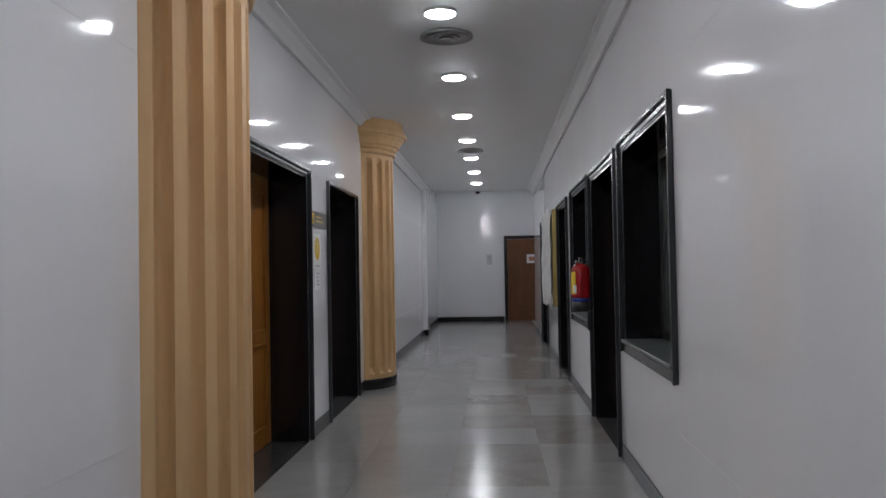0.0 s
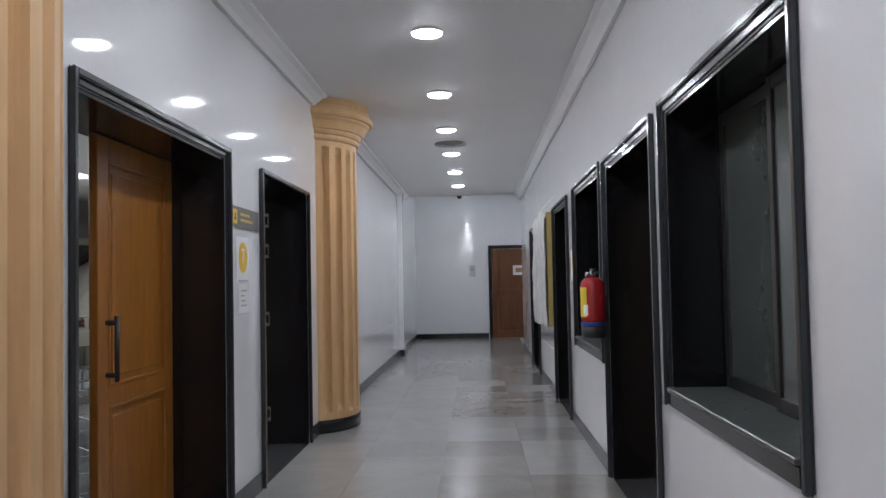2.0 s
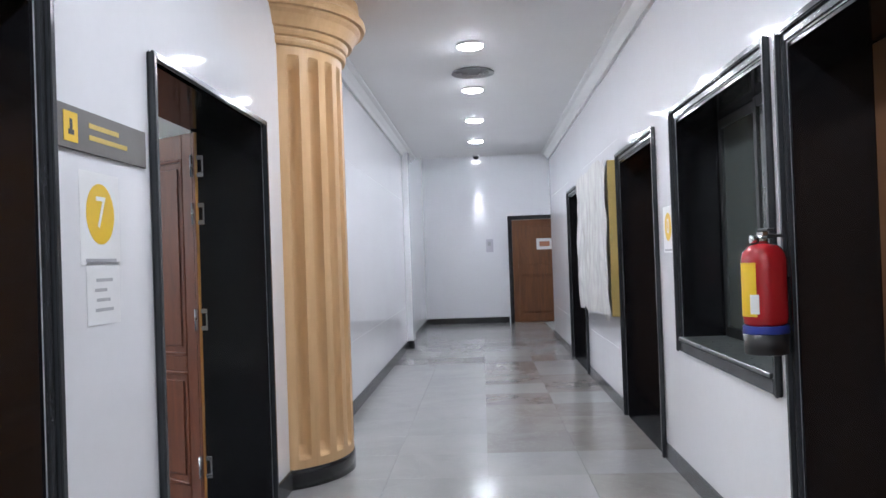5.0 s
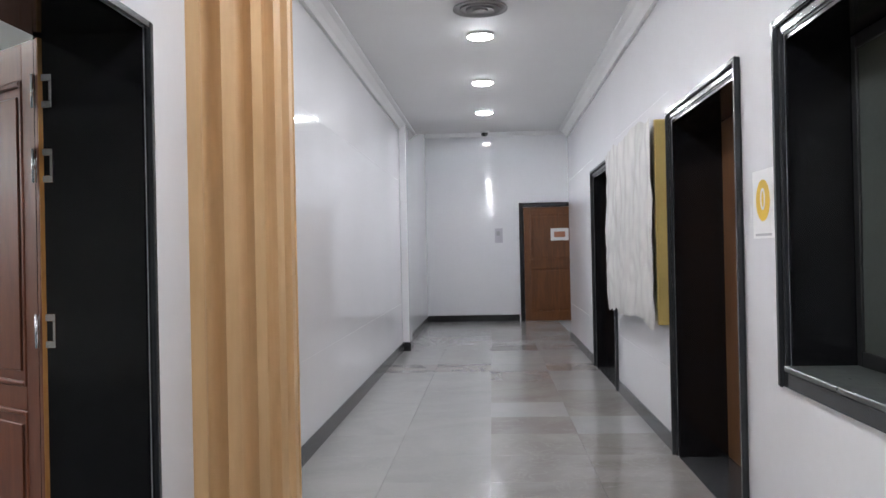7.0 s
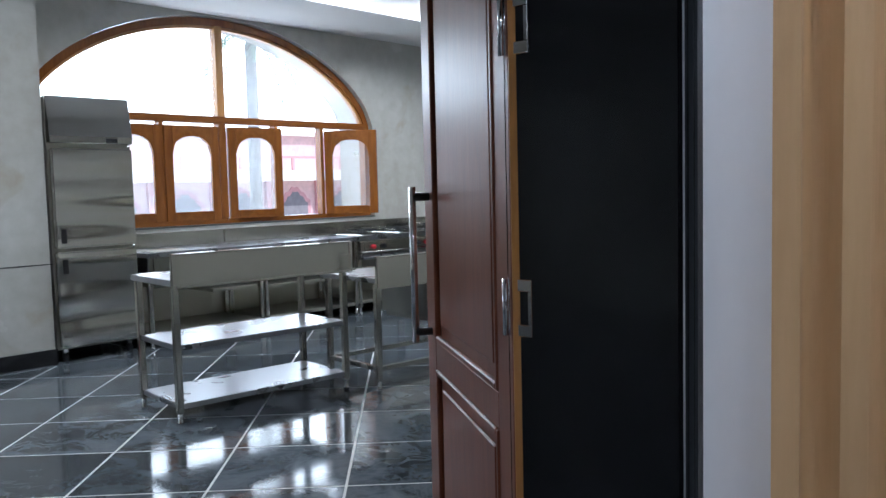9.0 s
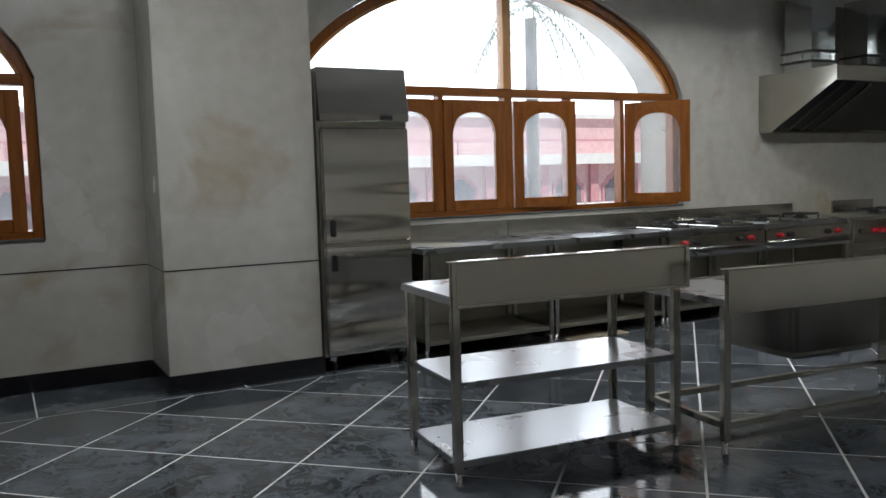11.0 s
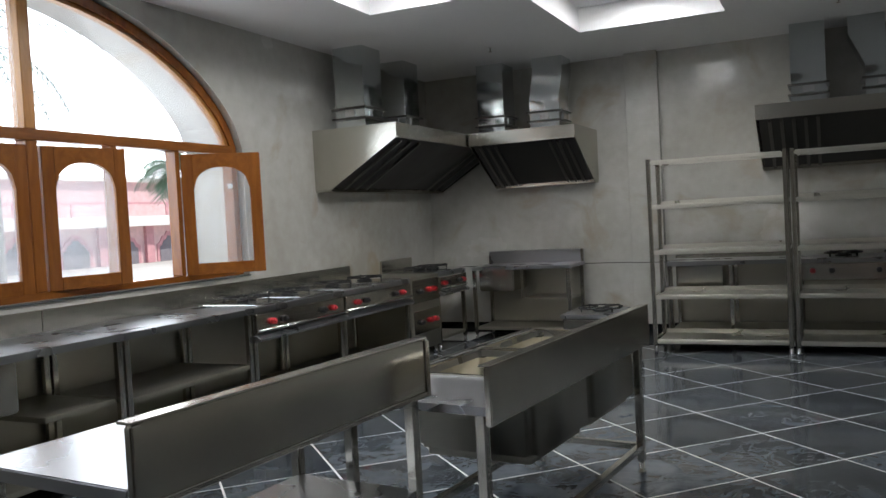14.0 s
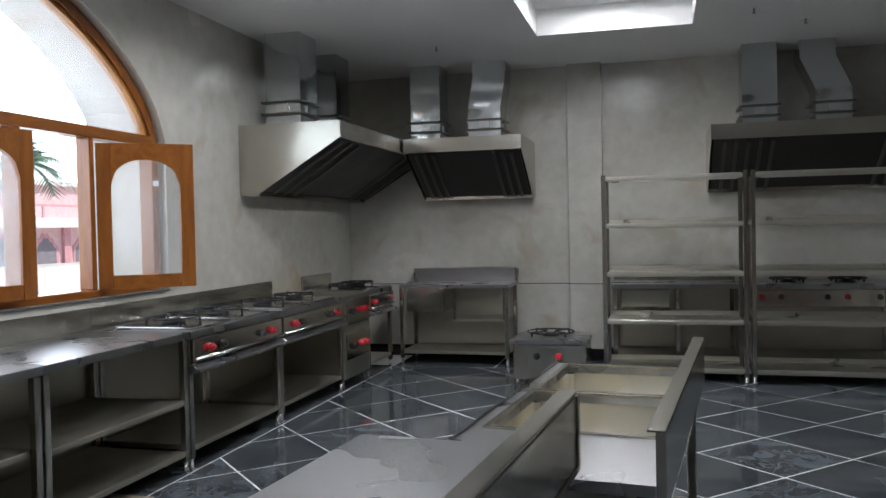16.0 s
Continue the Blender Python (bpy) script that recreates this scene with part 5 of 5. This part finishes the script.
hood("exhaust_hood", "y", 14.70, 17.13, KX, 1, "steel exhaust hood on the window wall", 12)
hood("exhaust_hood", "x", -5.50, -4.37, KY, -1, "steel exhaust hood with dark baffle filters", 12)
hood("exhaust_hood", "x", -2.68, -0.75, KY, -1, "wide steel exhaust hood above the racks", 18)


def duct(x, y, w, d, lean, label):
    """A square sheet duct between hood and ceiling with a clamped flange joint."""
    t = thing("exhaust_duct", label, "duct", "galvanised exhaust ducts", pose(x, y, 2.2205))
    H = KZ - 2.2205 - 0.001

    def sect(z, ox):
        return [(-w / 2 + ox, -d / 2, z), (w / 2 + ox, -d / 2, z), (w / 2 + ox, d / 2, z), (-w / 2 + ox, d / 2, z)]
    bm = bmesh.new()
    rows = [[bm.verts.new(v) for v in sect(z, o)] for z, o in ((0, 0), (0.32, 0), (0.60, lean), (H, lean))]
    for a, b in zip(rows, rows[1:]):
        for k in range(4):
            bm.faces.new((a[k], a[(k + 1) % 4], b[(k + 1) % 4], b[k]))
    part("sheet", bm, GALV, t)
    for z in (0.09, 0.185):
        part("flange", bevelled(boxes((-w / 2 - 0.028, w / 2 + 0.028, -d / 2 - 0.028, d / 2 + 0.028, z, z + 0.018)), 0.002), BAFFLE, t)
    part("cleat", boxes((-0.05, 0.05, -d / 2 - 0.012, -d / 2 - 0.001, 0.115, 0.18)), CHROME, t)
    part("cleat", boxes((w / 2 + 0.001, w / 2 + 0.012, -0.05, 0.05, 0.115, 0.18)), CHROME, t)
    return t


duct(-6.09, 15.05, 0.31, 0.34, 0, "square galvanised duct above the exhaust hood")
duct(-6.12, 15.95, 0.27, 0.32, 0, "square galvanised duct above the exhaust hood")
duct(-5.38, 16.80, 0.30, 0.34, 0, "square galvanised duct above the exhaust hood")
duct(-4.78, 16.80, 0.32, 0.34, 0.05, "slightly leaning galvanised duct above the hood")
duct(-2.24, 16.85, 0.30, 0.34, 0, "shiny square galvanised duct")
duct(-1.62, 16.85, 0.30, 0.34, -0.13, "cranked galvanised duct with flange")

for x, y in ((-5.03, 15.8), (-2.42, 15.35), (-1.98, 15.83)):
    t = thing("sprinkler_head", "small dark sprinkler head on the white ceiling", "sprinkler", "kitchen sprinklers", pose(x, y, KZ))
    part("rose", lathe(bmesh.new(), (0, 0, 0), [(0.028, -0.007), (0.034, -0.001)], 16), WHITEP, t)
    part("nozzle", lathe(bmesh.new(), (0, 0, 0), [(0.016, -0.045), (0.017, -0.042), (0.006, -0.038), (0.008, -0.0075)], 12), STEELDK, t)

# paint tin and a sheet leaning by the near wall
t = thing("paint_tin", "dented red tin with a steel lid", "tin", m=pose(-3.36, 7.70, 0) @ Matrix.Diagonal((1.18, 1.18, 0.76, 1)))
part("can", lathe(bmesh.new(), (0, 0, 0), [(0.135, 0.001), (0.14, 0.008), (0.137, 0.02), (0.137, 0.27), (0.141, 0.278), (0.137, 0.286)], 32), surface("red_tin_paint", (0.30, 0.02, 0.02), 0.35, vary=0.2, scale=9), t)
part("lid", lathe(bmesh.new(), (0, 0, 0), [(0.141, 0.2865), (0.141, 0.30), (0.125, 0.302), (0.12, 0.292), (0.05, 0.292), (0.045, 0.305), (0.02, 0.306)], 32), CHROME, t, "steel lid")
part("label_band", lathe(bmesh.new(), (0, 0, 0), [(0.1375, 0.08), (0.1382, 0.085), (0.1382, 0.16), (0.1375, 0.165)], 32), surface("dark_label", (0.06, 0.03, 0.03), 0.4), t, "dark printed band")
bm = lathe(bmesh.new(), (0, 0, 0), [(0.20, 0.001), (0.26, 0.02), (0.275, 0.10), (0.25, 0.20), (0.20, 0.30), (0.12, 0.37), (0.05, 0.40), (0.065, 0.44), (0.05, 0.46)], 36)
for v in bm.verts:
    k = 1 + 0.12 * noise.noise(v.co * 7) + 0.06 * noise.noise(v.co * 19)
    v.co.x, v.co.y = v.co.x * k, v.co.y * k
tagged(link_mesh("plastic_sack", bm, surface("pale_sack_plastic", (0.34, 0.38, 0.46), 0.35, vary=0.08, fine=14, bump=0.2)), "pale blue tied plastic sack on the dark floor", "sack").matrix_world = pose(-4.12, 7.36, 0)
t = thing("floor_papers", "loose brown cardboard under the counter", "cardboard")
part("sheet", bevelled(boxes((-6.05, -5.66, 11.78, 12.35, 0.002, 0.012)), 0.003), surface("cardboard", (0.36, 0.30, 0.22), 0.8), t)

# ---- floor tiles ----
TS = 0.6
me_a = bpy.data.meshes.new("tile")
bm = bevelled(boxes((-TS / 2 + 0.0004, TS / 2 - 0.0004, -TS / 2 + 0.0004, TS / 2 - 0.0004, -0.012, 0.0)), 0.0005)
bm.to_mesh(me_a)
bm.free()
me_b = me_a.copy()
me_a.materials.append(FLOORA)
me_b.materials.append(FLOORB)
floor_c, floor_k = bpy.data.objects["floor_corridor"], bpy.data.objects["floor_kitchen"]


def clipped_tile(name, poly, z0, z1, material, parent):
    bm = prism(bmesh.new(), poly, "z", z0, z1)
    return part(name, bm, material, parent)


rnd = random.Random(11)
for j in range(42):
    yc = -4.0 + TS * (j + 0.5)
    for i in range(4):
        xc = 0.243 + TS * i
        if i > 3 and yc < 17.7:
            continue
        brown = (i == 2 and rnd.random() < 0.72) or (i == 3 and rnd.random() < 0.35) or rnd.random() < 0.04
        brown = brown and yc > 5
        if i in (1, 2):
            ob = new("tile", me_b if brown else me_a)
            ob.location = (xc, yc, 0)
            ob.parent = floor_c
        else:
            x0, x1 = max(xc - TS / 2 + 0.001, 0.0005), min(xc + TS / 2 - 0.001, RX - 0.0005 if yc < 17.4 else 9)
            clipped_tile("tile", [(x0, yc - TS / 2 + 0.001), (x1, yc - TS / 2 + 0.001), (x1, yc + TS / 2 - 0.001), (x0, yc + TS / 2 - 0.001)], -0.012, 0.0, FLOORB if brown else FLOORA, floor_c)


def clip_poly(poly, x0, x1, y0, y1):
    for axis, lim, keep in ((0, x0, 1), (0, x1, -1), (1, y0, 1), (1, y1, -1)):
        out = []
        for a, b in zip(poly, poly[1:] + poly[:1]):
            ia, ib = (a[axis] - lim) * keep >= 0, (b[axis] - lim) * keep >= 0
            if ia:
                out.append(a)
            if ia != ib:
                f = (lim - a[axis]) / (b[axis] - a[axis])
                out.append((a[0] + (b[0] - a[0]) * f, a[1] + (b[1] - a[1]) * f))
        poly = out
        if not poly:
            return []
    return poly


# dark tiles laid on the diagonal inside a straight border
HX0, HX1, HY0, HY1 = -5.72, -0.62, 3.2, 16.5
ox, oy = -2.505, 13.32
half = TS / 2 - 0.006
me_k = bpy.data.meshes.new("tile")
bm = bevelled(boxes((-half, half, -half, half, -0.012, 0.0)), 0.001)
bm.to_mesh(me_k)
bm.free()
me_k.materials.append(KTILE)
u, v = Vector((math.cos(radians(45.5)), math.sin(radians(45.5)))), Vector((-math.sin(radians(45.5)), math.cos(radians(45.5))))
for i in range(-26, 27):
    for j in range(-26, 27):
        c = Vector((ox, oy)) + u * TS * (i + 0.5) + v * TS * (j + 0.5)
        pts = [tuple(c + u * a * half + v * b * half) for a, b in ((-1, -1), (1, -1), (1, 1), (-1, 1))]
        q = clip_poly(pts, HX0, HX1, HY0, HY1)
        if len(q) < 3:
            continue
        if len(q) == 4 and all((Vector(a) - Vector(b)).length < 1e-5 for a, b in zip(q, pts)):
            ob = new("tile", me_k)
            ob.matrix_world = pose(c.x, c.y, 0, rz=45.5)
            ob.parent = floor_k
        else:
            clipped_tile("tile", q, -0.012, 0.0, KTILE, floor_k)
g = 0.005
bands = []
for k in range(11):
    bands += [(KX, HX0 - 2 * g, 3.2 + 1.21 * k + g, 3.2 + 1.21 * (k + 1) - g), (HX1 + 2 * g, -0.385, 3.2 + 1.21 * k + g, 3.2 + 1.21 * (k + 1) - g)]
for k in range(5):
    bands += [(HX0 + 1.02 * k + g, HX0 + 1.02 * (k + 1) - g, HY1 + 2 * g, KY), (HX0 + 1.02 * k + g, HX0 + 1.02 * (k + 1) - g, 2.6, HY0 - 2 * g)]
for a, b, c, d in bands:
    part("border_tile", boxes((a, b, c, d, -0.012, 0.0)), KTILE, floor_k)
